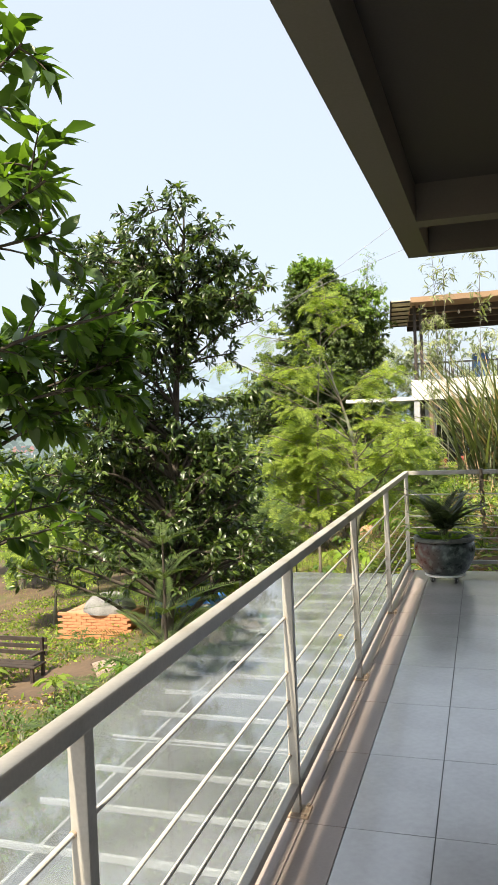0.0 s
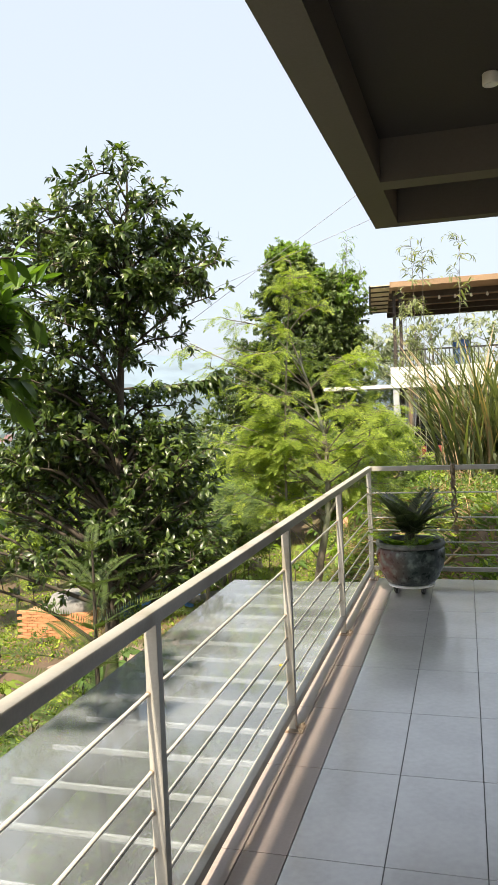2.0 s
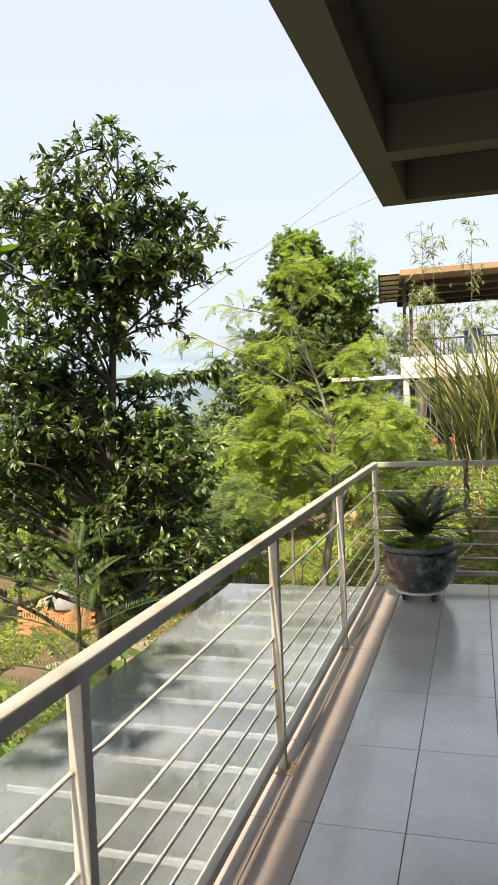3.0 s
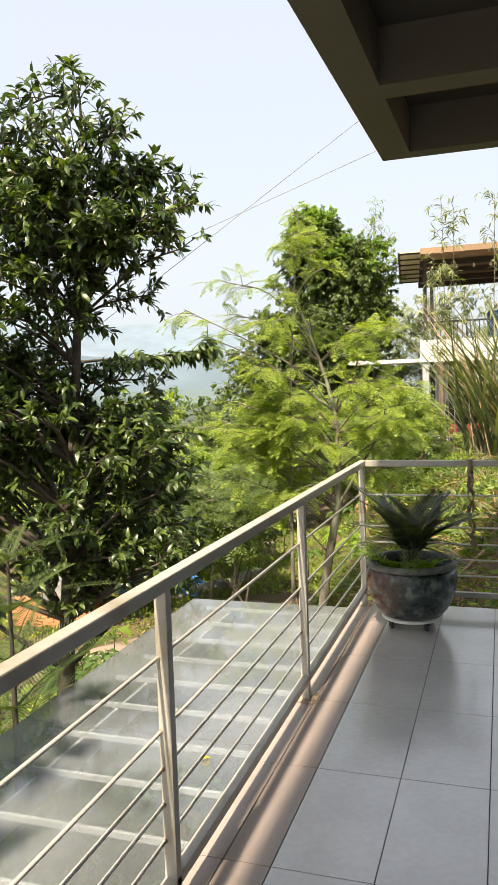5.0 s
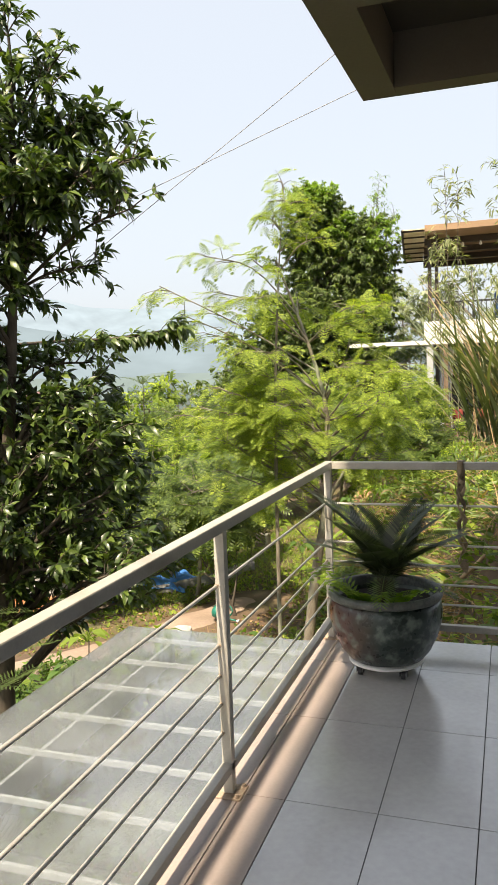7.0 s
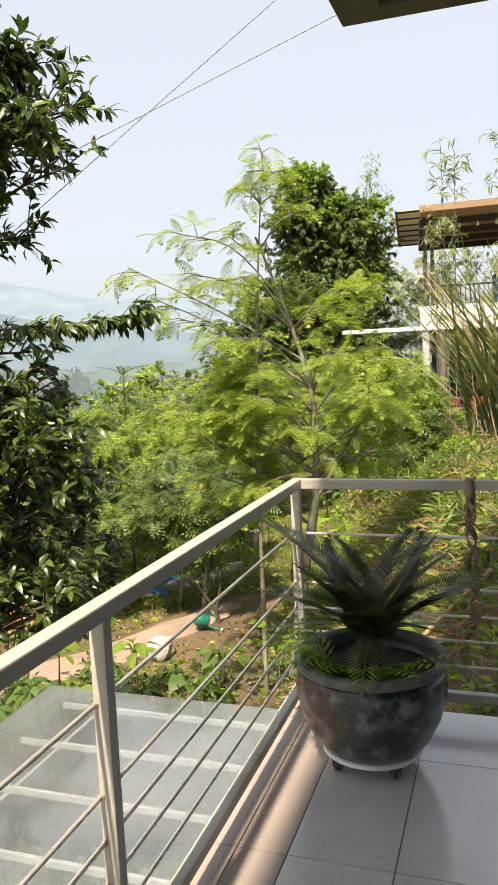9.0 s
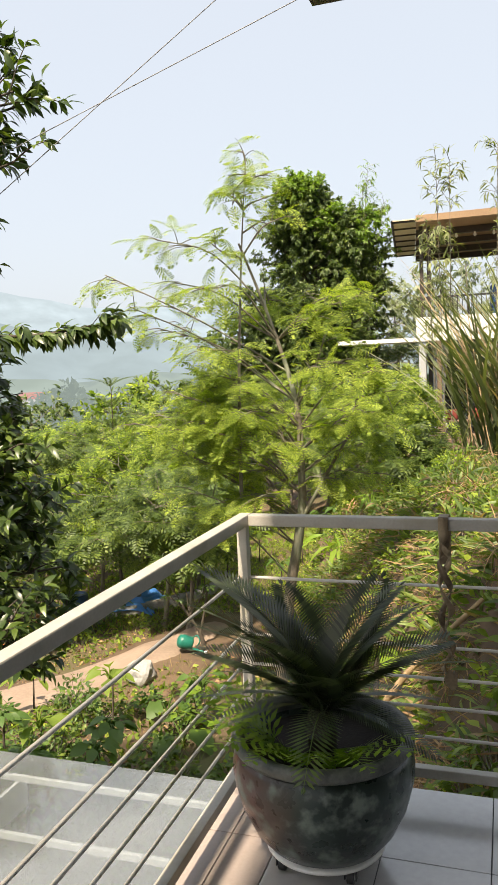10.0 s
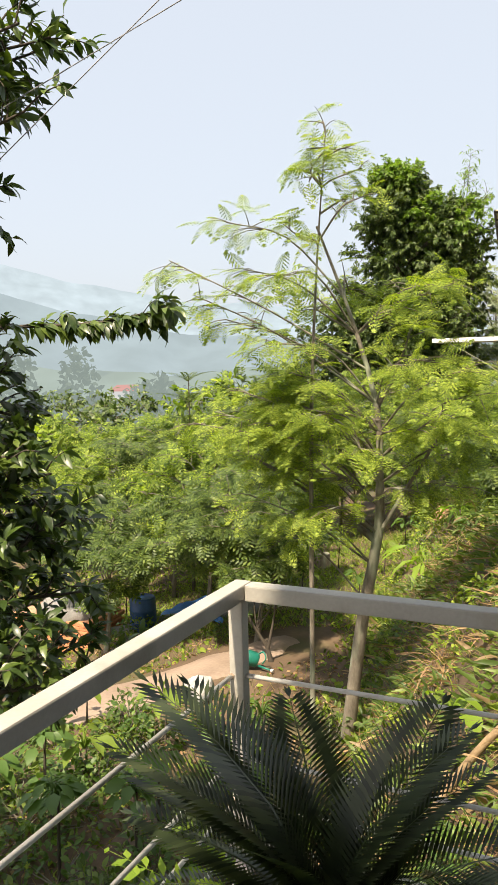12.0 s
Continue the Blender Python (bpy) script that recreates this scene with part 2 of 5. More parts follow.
COLUMN = surface("grey_paint", (0.32, 0.335, 0.34), (0.42, 0.435, 0.44), 0.6, 2.0, 60, 0.08)
REDCLOTH = surface("red_cloth", (0.13, 0.022, 0.016), (0.22, 0.04, 0.028), 0.9, 8, 80, 0.2)
# far house: distance haze put in as pale glowing colours
ROOFRED = distant("far_red_roof_haze", (0.33, 0.17, 0.165), 1.0)
FARWALL = distant("far_wall_haze", (0.32, 0.33, 0.33), 1.0)

BIGLEAF = foliage("broad_leaf", (0.020, 0.038, 0.010), (0.048, 0.084, 0.018), (0.125, 0.180, 0.030), 0.36, 0.28, gloss=0.55, odd=(0.50, 0.30, 0.03), odd_share=0.006)
NEARLEAF = foliage("young_leaf", (0.035, 0.070, 0.014), (0.070, 0.135, 0.020), (0.15, 0.25, 0.035), 0.4, 0.42)
FEATHER = foliage("feather_leaf", (0.090, 0.150, 0.028), (0.230, 0.305, 0.048), (0.43, 0.50, 0.085), 0.55, 0.42, gloss=0.3)
DEEP = foliage("deep_shrub_leaf", (0.040, 0.070, 0.018), (0.090, 0.140, 0.030), (0.19, 0.25, 0.05), 0.5, 0.36, gloss=0.4)
WIREM = surface("grey_cable", (0.20, 0.20, 0.21), (0.27, 0.27, 0.28), 0.6, 9, 60, 0.0)
SHRUB = foliage("shrub_leaf", (0.055, 0.105, 0.020), (0.170, 0.245, 0.038), (0.39, 0.47, 0.072), 0.55, 0.42, gloss=0.3)
DARKTREE = foliage("dense_leaf", (0.036, 0.064, 0.018), (0.078, 0.122, 0.030), (0.165, 0.225, 0.050), 0.45, 0.32)
VINE = foliage("vine_leaf", (0.09, 0.16, 0.025), (0.15, 0.25, 0.035), (0.24, 0.36, 0.06), 0.5, 0.4)
CONIFER = foliage("conifer_needle", (0.032, 0.055, 0.016), (0.065, 0.098, 0.025), (0.12, 0.16, 0.042), 0.5, 0.25)
YOUNGCYC = foliage("young_cycad_leaf", (0.085, 0.130, 0.045), (0.125, 0.185, 0.065), (0.18, 0.25, 0.09), 0.4, 0.3)
CYCAD = foliage("cycad_leaf", (0.018, 0.028, 0.013), (0.038, 0.054, 0.024), (0.082, 0.105, 0.048), 0.35, 0.2)
FERN = foliage("fern_leaf", (0.11, 0.20, 0.025), (0.19, 0.31, 0.035), (0.30, 0.44, 0.05), 0.5, 0.4)
LIME = foliage("lime_leaf", (0.13, 0.22, 0.02), (0.20, 0.31, 0.03), (0.29, 0.40, 0.05), 0.5, 0.45)
REED = foliage("reed_blade", (0.070, 0.095, 0.045), (0.14, 0.165, 0.085), (0.25, 0.265, 0.16), 0.6, 0.3, odd=(0.34, 0.25, 0.16), odd_share=0.2)
LAWN = foliage("lawn_blade", (0.12, 0.19, 0.025), (0.21, 0.30, 0.04), (0.31, 0.38, 0.06), 0.6, 0.35, odd=(0.36, 0.28, 0.13), odd_share=0.12)
GRASS = foliage("grass_blade", (0.075, 0.125, 0.020), (0.155, 0.215, 0.035), (0.27, 0.31, 0.06), 0.6, 0.35, odd=(0.36, 0.26, 0.13), odd_share=0.26)
BANK = foliage("bank_leaf", (0.045, 0.085, 0.018), (0.105, 0.165, 0.032), (0.21, 0.28, 0.06), 0.5, 0.35, odd=(0.27, 0.19, 0.10), odd_share=0.14)
DRYLEAF = foliage("dry_leaf", (0.16, 0.09, 0.045), (0.29, 0.18, 0.09), (0.46, 0.33, 0.18), 0.8, 0.2)
WEED = foliage("weed_leaf", (0.040, 0.085, 0.018), (0.080, 0.15, 0.028), (0.16, 0.25, 0.04), 0.5, 0.35)
BAMBOOLEAF = foliage("bamboo_leaf", (0.10, 0.125, 0.055), (0.19, 0.22, 0.10), (0.33, 0.36, 0.18), 0.55, 0.35, gloss=0.3)
# distance haze painted into paler, greyer leaf tones
HAZETREE = foliage("hazed_leaf", (0.16, 0.20, 0.14), (0.25, 0.29, 0.21), (0.36, 0.40, 0.30), 0.7, 0.3, gloss=0.2)

# ---- building helpers ----
rng = np.random.default_rng(7)


def attach(ob, parent):
    if parent:
        ob.parent = parent
        if parent.parent is None:
            ob.matrix_parent_inverse = parent.matrix_basis.inverted()
    return ob


def thing(name, at, label, category, group="", kind=""):
    ob = new(name)
    ob.empty_display_size = 0.1
    ob.matrix_basis = Matrix.Translation(at)
    return tagged(ob, label, category, group, kind)


def part(name, bm, material, parent=None, label="", smooth=False):
    me = bpy.data.meshes.new(name)
    bm.normal_update()
    bm.to_mesh(me)
    bm.free()
    me.materials.append(material)
    if smooth:
        me.shade_smooth()
    ob = new(name, me)
    attach(ob, parent)
    return tagged(ob, label)


def mass(name, verts, faces, material, parent=None, label="", smooth=False):
    """One mesh from arrays of vertices and equal-sided faces."""
    me = bpy.data.meshes.new(name)
    verts, faces = np.asarray(verts, np.float32), np.asarray(faces, np.int32)
    k = faces.shape[1]
    me.vertices.add(len(verts))
    me.vertices.foreach_set("co", verts.ravel())
    me.loops.add(faces.size)
    me.loops.foreach_set("vertex_index", faces.ravel())
    me.polygons.add(len(faces))
    me.polygons.foreach_set("loop_start", np.arange(0, faces.size, k, dtype=np.int32))
    me.update(calc_edges=True)
    me.materials.append(material)
    if smooth:
        me.shade_smooth()
    ob = new(name, me)
    attach(ob, parent)
    return tagged(ob, label)


def box(bm, lo, hi, bevel=0.0, turn=None):
    """A box between two corners, its edges rounded, turned about its centre by a matrix."""
    lo, hi = Vector(lo), Vector(hi)
    made = bmesh.ops.create_cube(bm, size=1.0)["verts"]
    m = Matrix.Translation((lo + hi) / 2) @ (turn if turn else Matrix()) @ Matrix.Diagonal((*(hi - lo), 1))
    bmesh.ops.transform(bm, matrix=m, verts=made)
    if bevel:
        edges = list({e for v in made for e in v.link_edges})
        bmesh.ops.bevel(bm, geom=edges, offset=bevel, segments=2, profile=0.6, affect="EDGES")
    return bm


def rod(bm, a, b, r0, r1=None, sides=10):
    a, b = Vector(a), Vector(b)
    d = b - a
    m = Matrix.Translation((a + b) / 2) @ d.to_track_quat("Z", "Y").to_matrix().to_4x4()
    bmesh.ops.create_cone(bm, cap_ends=True, segments=sides, radius1=r0, radius2=r1 if r1 is not None else r0, depth=d.length, matrix=m)
    return bm


def lathe(bm, profile, at, sides=48):
    """Turns a profile of (radius, height) round the upright through at."""
    rings = []
    for r, z in profile:
        rings.append([bm.verts.new((at[0] + r * math.cos(2 * math.pi * i / sides), at[1] + r * math.sin(2 * math.pi * i / sides), at[2] + z)) for i in range(sides)])
    for a, b in zip(rings, rings[1:]):
        for i in range(sides):
            bm.faces.new((a[i], a[(i + 1) % sides], b[(i + 1) % sides], b[i]))
    return bm


def unit(v):
    return v / np.maximum(np.linalg.norm(v, axis=-1, keepdims=True), 1e-9)


def curve_of(points, n):
    """A smooth line of n points through the given ones."""
    p = np.asarray(points, float)
    if len(p) == 2:
        s = np.linspace(0, 1, n)[:, None]
        return p[0] * (1 - s) + p[1] * s
    ext = np.vstack([2 * p[0] - p[1], p, 2 * p[-1] - p[-2]])
    out = []
    for t in np.linspace(0, len(p) - 1 - 1e-6, n):
        i, f = int(t), t - int(t)
        a, b, c, d = ext[i:i + 4]
        out.append(0.5 * (2 * b + (c - a) * f + (2 * a - 5 * b + 4 * c - d) * f * f + (3 * b - a - 3 * c + d) * f ** 3))
    return np.array(out)


def tubes(lines, sides=6):
    """Round tapered limbs: lines is a list of (points, radii). Returns vertices and quads."""
    vs, fs, base = [], [], 0
    ang = np.linspace(0, 2 * np.pi, sides, endpoint=False)
    for pts, rad in lines:
        pts = np.asarray(pts, float)
        n = len(pts)
        d = unit(np.gradient(pts, axis=0))
        ref = np.where(np.abs(d[:, 2:3]) > 0.9, np.array([[1.0, 0, 0]]), np.array([[0, 0, 1.0]]))
        ref = np.repeat(ref[:1], n, 0)
        x = unit(np.cross(d, ref))
        y = np.cross(d, x)
        r = np.asarray(rad, float)[:, None, None]
        ring = pts[:, None, :] + r * (np.cos(ang)[None, :, None] * x[:, None, :] + np.sin(ang)[None, :, None] * y[:, None, :])
        vs.append(ring.reshape(-1, 3))
        i = np.arange(n - 1)[:, None] * sides
        j = np.arange(sides)[None, :]
        k = (j + 1) % sides
        fs.append(np.stack([i + j, i + k, i + k + sides, i + j + sides], -1).reshape(-1, 4) + base)
        base += n * sides
    return np.vstack(vs), np.vstack(fs)


def strew(tv, tf, pos, way, up, size):
    """Copies of a small template (its length along y, its face along z) at pos, pointing along way."""
    pos, way, up = np.asarray(pos, float), unit(np.asarray(way, float)), np.asarray(up, float)
    x = unit(np.cross(way, up))
    z = np.cross(x, way)
    size = np.broadcast_to(np.asarray(size, float), (len(pos),))
    m = np.stack([x, way, z], -1) * size[:, None, None]
    v = np.einsum("nij,tj->nti", m, tv) + pos[:, None, :]
    f = tf[None] + (np.arange(len(pos)) * len(tv))[:, None, None]
    return v.reshape(-1, 3), f.reshape(-1, tf.shape[1])


def leaf_shape(width, fold=0.08, droop=0.15):
    v = [(0, 0, 0), (-width / 2, 0.38, fold), (0, 0.4, 0), (width / 2, 0.38, fold), (-width * 0.36, 0.72, fold * 0.5 - droop * 0.35), (0, 0.72, -droop * 0.4), (width * 0.36, 0.72, fold * 0.5 - droop * 0.35), (0, 1, -droop)]
    f = [(0, 2, 1), (0, 3, 2), (1, 2, 5), (1, 5, 4), (2, 3, 6), (2, 6, 5), (4, 5, 7), (5, 6, 7)]
    return np.array(v, float), np.array(f)


def blade_shape(width, droop=0.5, n=4):
    """A narrow blade that bends over, tapering to its tip."""
    v, f = [], []
    for i in range(n):
        s = i / n
        w = width / 2 * (1 - s ** 2)
        v += [(-w, s, -droop * s * s), (w, s, -droop * s * s)]
    v.append((0, 1, -droop))
    for i in range(n - 1):
        a = 2 * i
        f += [(a, a + 1, a + 3), (a, a + 3, a + 2)]
    f.append((2 * n - 2, 2 * n - 1, 2 * n))
    return np.array(v, float), np.array(f)


def frond_shape(pairs, length, width, lift=0.15, droop=0.3, leaflets=0, tip=0.35, seg=0.0):
    """A compound leaf: a bent midrib with pairs of side leaflets, each a slim lozenge, or a row of tiny ones."""
    v, f = [], []

    def lozenge(p, d, ln, w, nrm):
        d = unit(d)
        s = unit(np.cross(d, nrm))
        i = len(v)
        v.extend([p, p + d * ln * 0.5 - s * w / 2, p + d * ln, p + d * ln * 0.5 + s * w / 2])
        f.extend([(i, i + 1, i + 2), (i, i + 2, i + 3)])

    up = np.array([0, 0, 1.0])
    for k in range(pairs + 1):
        s = (k + 0.6) / (pairs + 0.6)
        p = np.array([0, s, -droop * s * s])
        along, face = unit(np.array([0, 1, -2 * droop * s])), unit(np.array([0, 2 * droop * s, 1]))
        span = length * (math.sin(math.pi * min(1, 0.16 + 0.84 * s)) ** 0.7 * (1 - tip) + tip)
        for side in (-1, 1):
            d = np.array([side * 1.0, 0, 0]) + along * (0.42 + 0.4 * s) + face * (lift - 0.25 * s)
            if k == pairs:
                d = np.array([side * 0.25, 1, -2 * droop])
            if leaflets:
                dd = unit(d)
                across = unit(np.cross(dd, up))
                for q in range(leaflets):
                    pp = p + dd * span * (q + 0.5) / leaflets + np.array([0, 0, -0.12 * span * (q / leaflets) ** 2])
                    for sd in (-1, 1):
                        lozenge(pp, across * sd + dd * 0.5, width * (1.15 - 0.5 * q / leaflets), width * 0.55, up)
            else:
                lozenge(p, d, span, width, face + np.array([side * 0.2, 0, 0]))
    if seg:
        m = 4
        i = len(v)
        for k in range(m + 1):
            s = k / m
            for sd in (-1, 1):
                v.append(np.array([sd * seg * (1 - 0.7 * s), s, -droop * s * s + 0.004]))
        for k in range(m):
            a = i + 2 * k
            f.extend([(a, a + 1, a + 3), (a, a + 3, a + 2)])
    return np.array(v, float), np.array(f)


def plume_shape(pairs, span, rows, leaf, droop=0.25):
    """A twice-divided feathery leaf: pairs of side ribs, each set with rows of tiny pointed leaflets."""
    v, f = [], []
    for k in range(pairs + 1):
        s = (k + 0.9) / (pairs + 0.9)
        p = np.array([0, s * 0.92, -droop * s * s])
        ln = span * (0.45 + 0.55 * math.sin(math.pi * min(1.0, 0.25 + 0.75 * s)))
        for side in (-1, 1):
            d = unit(np.array([side, 0.55 + 0.5 * s, -0.10 - 0.25 * s])) if k < pairs else unit(np.array([side * 0.3, 1, -0.5]))
            across = unit(np.cross(d, np.array([0, 0, 1.0])))
            for q in range(rows):
                u = (q + 0.7) / rows
                pp = p + d * ln * u + np.array([0, 0, -0.16 * ln * u * u])
                w = leaf * (1.1 - 0.45 * u)
                for sd in (-1, 1):
                    t = pp + (across * sd + d * 0.35) * w + np.array([0, 0, -0.2 * w])
                    i = len(v)
                    v.extend([pp - d * w * 0.26, t, pp + d * w * 0.34])
                    f.append((i, i + 1, i + 2) if sd > 0 else (i, i + 2, i + 1))
    for k in range(3):
        i, a, b = len(v), k / 3, (k + 1) / 3
        v.extend([np.array([-0.007, a * 0.92, -droop * a * a]), np.array([0.007, a * 0.92, -droop * a * a]), np.array([0, b * 0.95, -droop * b * b])])
        f.append((i, i + 1, i + 2))
    return np.array(v, float), np.array(f)


def lozenge_shape(width, fold=0.05, droop=0.2):
    """A small far-off leaf: two halves folded along the midrib."""
    return np.array([(0, 0, 0), (-width / 2, 0.5, fold), (0, 1, -droop), (width / 2, 0.5, fold)], float), np.array([(0, 2, 1), (0, 3, 2)])


def smooth01(x):
    x = np.clip(x, 0, 1)
    return x * x * (3 - 2 * x)


def ground_z(x, y):
    """Height of the land: a terrace below the house, a bank that climbs to the other house, a fall to the valley."""
    x, y = np.asarray(x, float), np.asarray(y, float)
    toe = -1.4 - 0.22 * (y - 8)
    rise = np.clip(2.70 - np.maximum(0, y - 14) * 0.12, 0.8, 2.8)
    z = -2.65 + rise * smooth01((x - toe) / 2.5) * smooth01((y - 7.0) / 1.6)
    z = z - 0.15 * np.clip(-4.5 - x, 0, 8) - 0.08 * np.clip(-12.5 - x, 0, 40)
    z = z - 3.0 * smooth01((np.hypot(x, y) - 34) / 60) * smooth01((6 - x) / 6)
    z = z + 0.06 * np.sin(x * 1.7 + 0.6 * y) * np.sin(y * 1.3 - x * 0.4) + 0.03 * np.sin(x * 4.1 + 1) * np.sin(y * 3.7)
    return z

# ---- land ----
def land():
    def spread(lo, hi, a, b, step):
        inner = np.arange(a, b, step)
        outer1 = a - np.geomspace(step, a - lo, 26)[::-1]
        outer2 = b + np.geomspace(step, hi - b, 26)
        return np.concatenate([outer1, inner, outer2])
    xs, ys = spread(-1500, 1500, -16, 6, 0.2), spread(-1500, 1500, -4, 34, 0.2)
    gx, gy = np.meshgrid(xs, ys)
    gz = ground_z(gx, gy)
    v = np.stack([gx, gy, gz], -1).reshape(-1, 3)
    w = len(xs)
    i = (np.arange(len(ys) - 1)[:, None] * w + np.arange(w - 1)[None, :]).ravel()
    f = np.stack([i, i + 1, i + w + 1, i + w], -1)
    ob = mass("ground", v, f, EARTH, smooth=True)
    tagged(ob, "reddish brown earth slope with grass patches and litter", "ground", kind="structure")


land()


def ribbon(name, line, widths, lift, material, label, category):
    """A worn track laid along the land."""
    c = curve_of(line, 40)
    w = np.interp(np.linspace(0, 1, 40), np.linspace(0, 1, len(widths)), widths)
    d = unit(np.gradient(c, axis=0))
    side = np.stack([d[:, 1], -d[:, 0]], -1)
    cols = []
    for s in np.linspace(-1, 1, 9):
        wob = 0.12 * np.sin(np.arange(40) * 0.9 + s * 3) * abs(s)
        xy = c + side * (w * s + wob)[:, None] * 0.5
        z = ground_z(xy[:, 0], xy[:, 1]) + lift * (1 - abs(s) ** 6 * 1.6)
        cols.append(np.column_stack([xy, z]))
    v = np.stack(cols, 1).reshape(-1, 3)
    i = (np.arange(39)[:, None] * 9 + np.arange(8)[None, :]).ravel()
    ob = mass(name, v, np.stack([i, i + 1, i + 10, i + 9], -1), material, smooth=True)
    return tagged(ob, label, category, kind="structure")


ribbon("path", [(-7.0, 12.7), (-6.2, 13.3), (-4.9, 14.6), (-4.3, 16.0)], (0.9, 1.4, 1.2, 0.5), 0.05, PATHM, "pale trodden earth path across the garden", "path")
ribbon("terrace_edge", [(-8.0, 16.2), (-6.2, 17.0), (-4.9, 18.2)], (0.22, 0.22, 0.22), 0.16, ROCK, "low pale concrete garden edging beside planted bed", "edging")


# ---- far distance ----
def ridge(name, dist, heights, base, material, label):
    """A long ridge of hills round the valley, its crest from broad and fine waves."""
    n = 220
    a = np.linspace(-0.15, math.pi * 1.15, n)
    crest = np.interp(a, np.linspace(a[0], a[-1], len(heights)), heights)
    crest = crest + dist * 0.006 * (np.sin(a * 17) + 0.5 * np.sin(a * 41 + 1) + 0.2 * np.sin(a * 97 + 2))
    rows = []
    for k, s in enumerate((0, 0.35, 0.7, 0.92, 1.0)):
        r = dist * (1 + 0.30 * s) + 6 * np.sin(a * 60 + k)
        rows.append(np.column_stack([r * np.cos(a), r * np.sin(a), base + (crest - base) * s]))
    v = np.stack(rows, 1).reshape(-1, 3)
    i = (np.arange(n - 1)[:, None] * 5 + np.arange(4)[None, :]).ravel()
    ob = mass(name, v, np.stack([i, i + 5, i + 6, i + 1], -1), material, smooth=True)
    tagged(ob, label, "hills", kind="structure")


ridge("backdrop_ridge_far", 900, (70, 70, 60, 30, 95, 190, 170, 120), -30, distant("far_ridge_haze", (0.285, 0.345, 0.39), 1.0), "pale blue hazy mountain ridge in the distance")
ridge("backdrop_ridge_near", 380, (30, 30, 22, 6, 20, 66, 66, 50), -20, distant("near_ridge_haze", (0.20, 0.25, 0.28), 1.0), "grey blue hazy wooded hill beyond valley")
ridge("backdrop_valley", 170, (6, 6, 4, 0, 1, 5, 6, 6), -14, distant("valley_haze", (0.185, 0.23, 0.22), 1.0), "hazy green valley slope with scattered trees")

# ---- deck, roof, walls ----
floor_slab = box(bmesh.new(), (-0.787, -2.6, -0.28), (5.2, 7.205, -0.010), 0.004)
floor = part("floor", floor_slab, GROUT)
tagged(floor, "grey porcelain tiled balcony floor with dark joints", "floor", kind="structure")


def prism(bm, poly, z0, z1):
    lo = [bm.verts.new((x, y, z0)) for x, y in poly]
    hi = [bm.verts.new((x, y, z1)) for x, y in poly]
    n = len(poly)
    bm.faces.new(hi)
    bm.faces.new(lo[::-1])
    for i in range(n):
        bm.faces.new((lo[i], lo[(i + 1) % n], hi[(i + 1) % n], hi[i]))
    return bm


def edge_x(y, inner=False):
    return (-0.595 + (y - 3.3) * 0.0125) if inner else (-0.82 + (y - 3.2) * 0.0135)


SOF = 3.06
roof = thing("ceiling", (0.8, 3, 3.5), "grey painted concrete roof slab with recessed soffit panels", "ceiling", kind="structure")
part("edge_beam", prism(bmesh.new(), [(edge_x(-2.6), -2.6), (edge_x(-2.6, True), -2.6), (edge_x(8.52, True), 8.52), (edge_x(8.52), 8.52)], SOF, 3.62), SOFFIT, roof)
part("end_beam", box(bmesh.new(), (-0.529, 8.36, SOF), (5.4, 8.52, 3.62)), SOFFIT, roof)
part("cross_beam", box(bmesh.new(), (-0.57, 7.01, SOF + 0.001), (5.4, 7.23, 3.4)), SOFFIT, roof)
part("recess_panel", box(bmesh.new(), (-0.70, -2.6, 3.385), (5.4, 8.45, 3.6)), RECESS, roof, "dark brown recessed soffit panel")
for nm, lo, hi in (("wall_east", (2.5, -2.6, -0.28), (2.7, 7.0, 3.385)), ("wall_lower", (-0.78, -2.6, -3.2), (5.1, 7.1, -0.28))):
    tagged(part(nm, box(bmesh.new(), lo, hi), CONCRETE), "plain rendered masonry wall of the house", "wall", kind="structure")
yard = tagged(part("yard_paving", box(bmesh.new(), (-2.3, -2.6, -2.9), (-0.78, 6.9, -2.62)), ROCK), "dark concrete paving below the glass canopy", "paving", kind="structure")

light = thing("ceiling_light", (0.23, 6.10, 3.385), "small white cylindrical downlight mounted on the soffit", "light")
part("housing", lathe(bmesh.new(), [(0.0, 0.0), (0.048, 0.0), (0.050, -0.004), (0.050, -0.066), (0.046, -0.070), (0.038, -0.070), (0.036, -0.055), (0.0, -0.055)], (0.23, 6.10, 3.383), 32), WHITE, light, smooth=True)

# ---- railing ----
RX0, RX1 = -0.739, -0.701
RC = (RX0 + RX1) / 2 - 0.006
ROD_X = -0.738
POST_Y = [-1.60, -0.15, 1.31, 2.755, 4.205, 5.635]
FAR_Y0, FAR_Y1 = 7.124, 7.162
FC = (FAR_Y0 + FAR_Y1) / 2
ROD_Z = (0.688, 0.495, 0.395, 0.302, 0.205)
rail = thing("railing", (RC, 2.5, 0), "cream painted steel balcony railing with horizontal rods", "railing")


def bar_along(name, lo, hi, label=""):
    return part(name, box(bmesh.new(), lo, hi, 0.004), STEEL, rail, label)


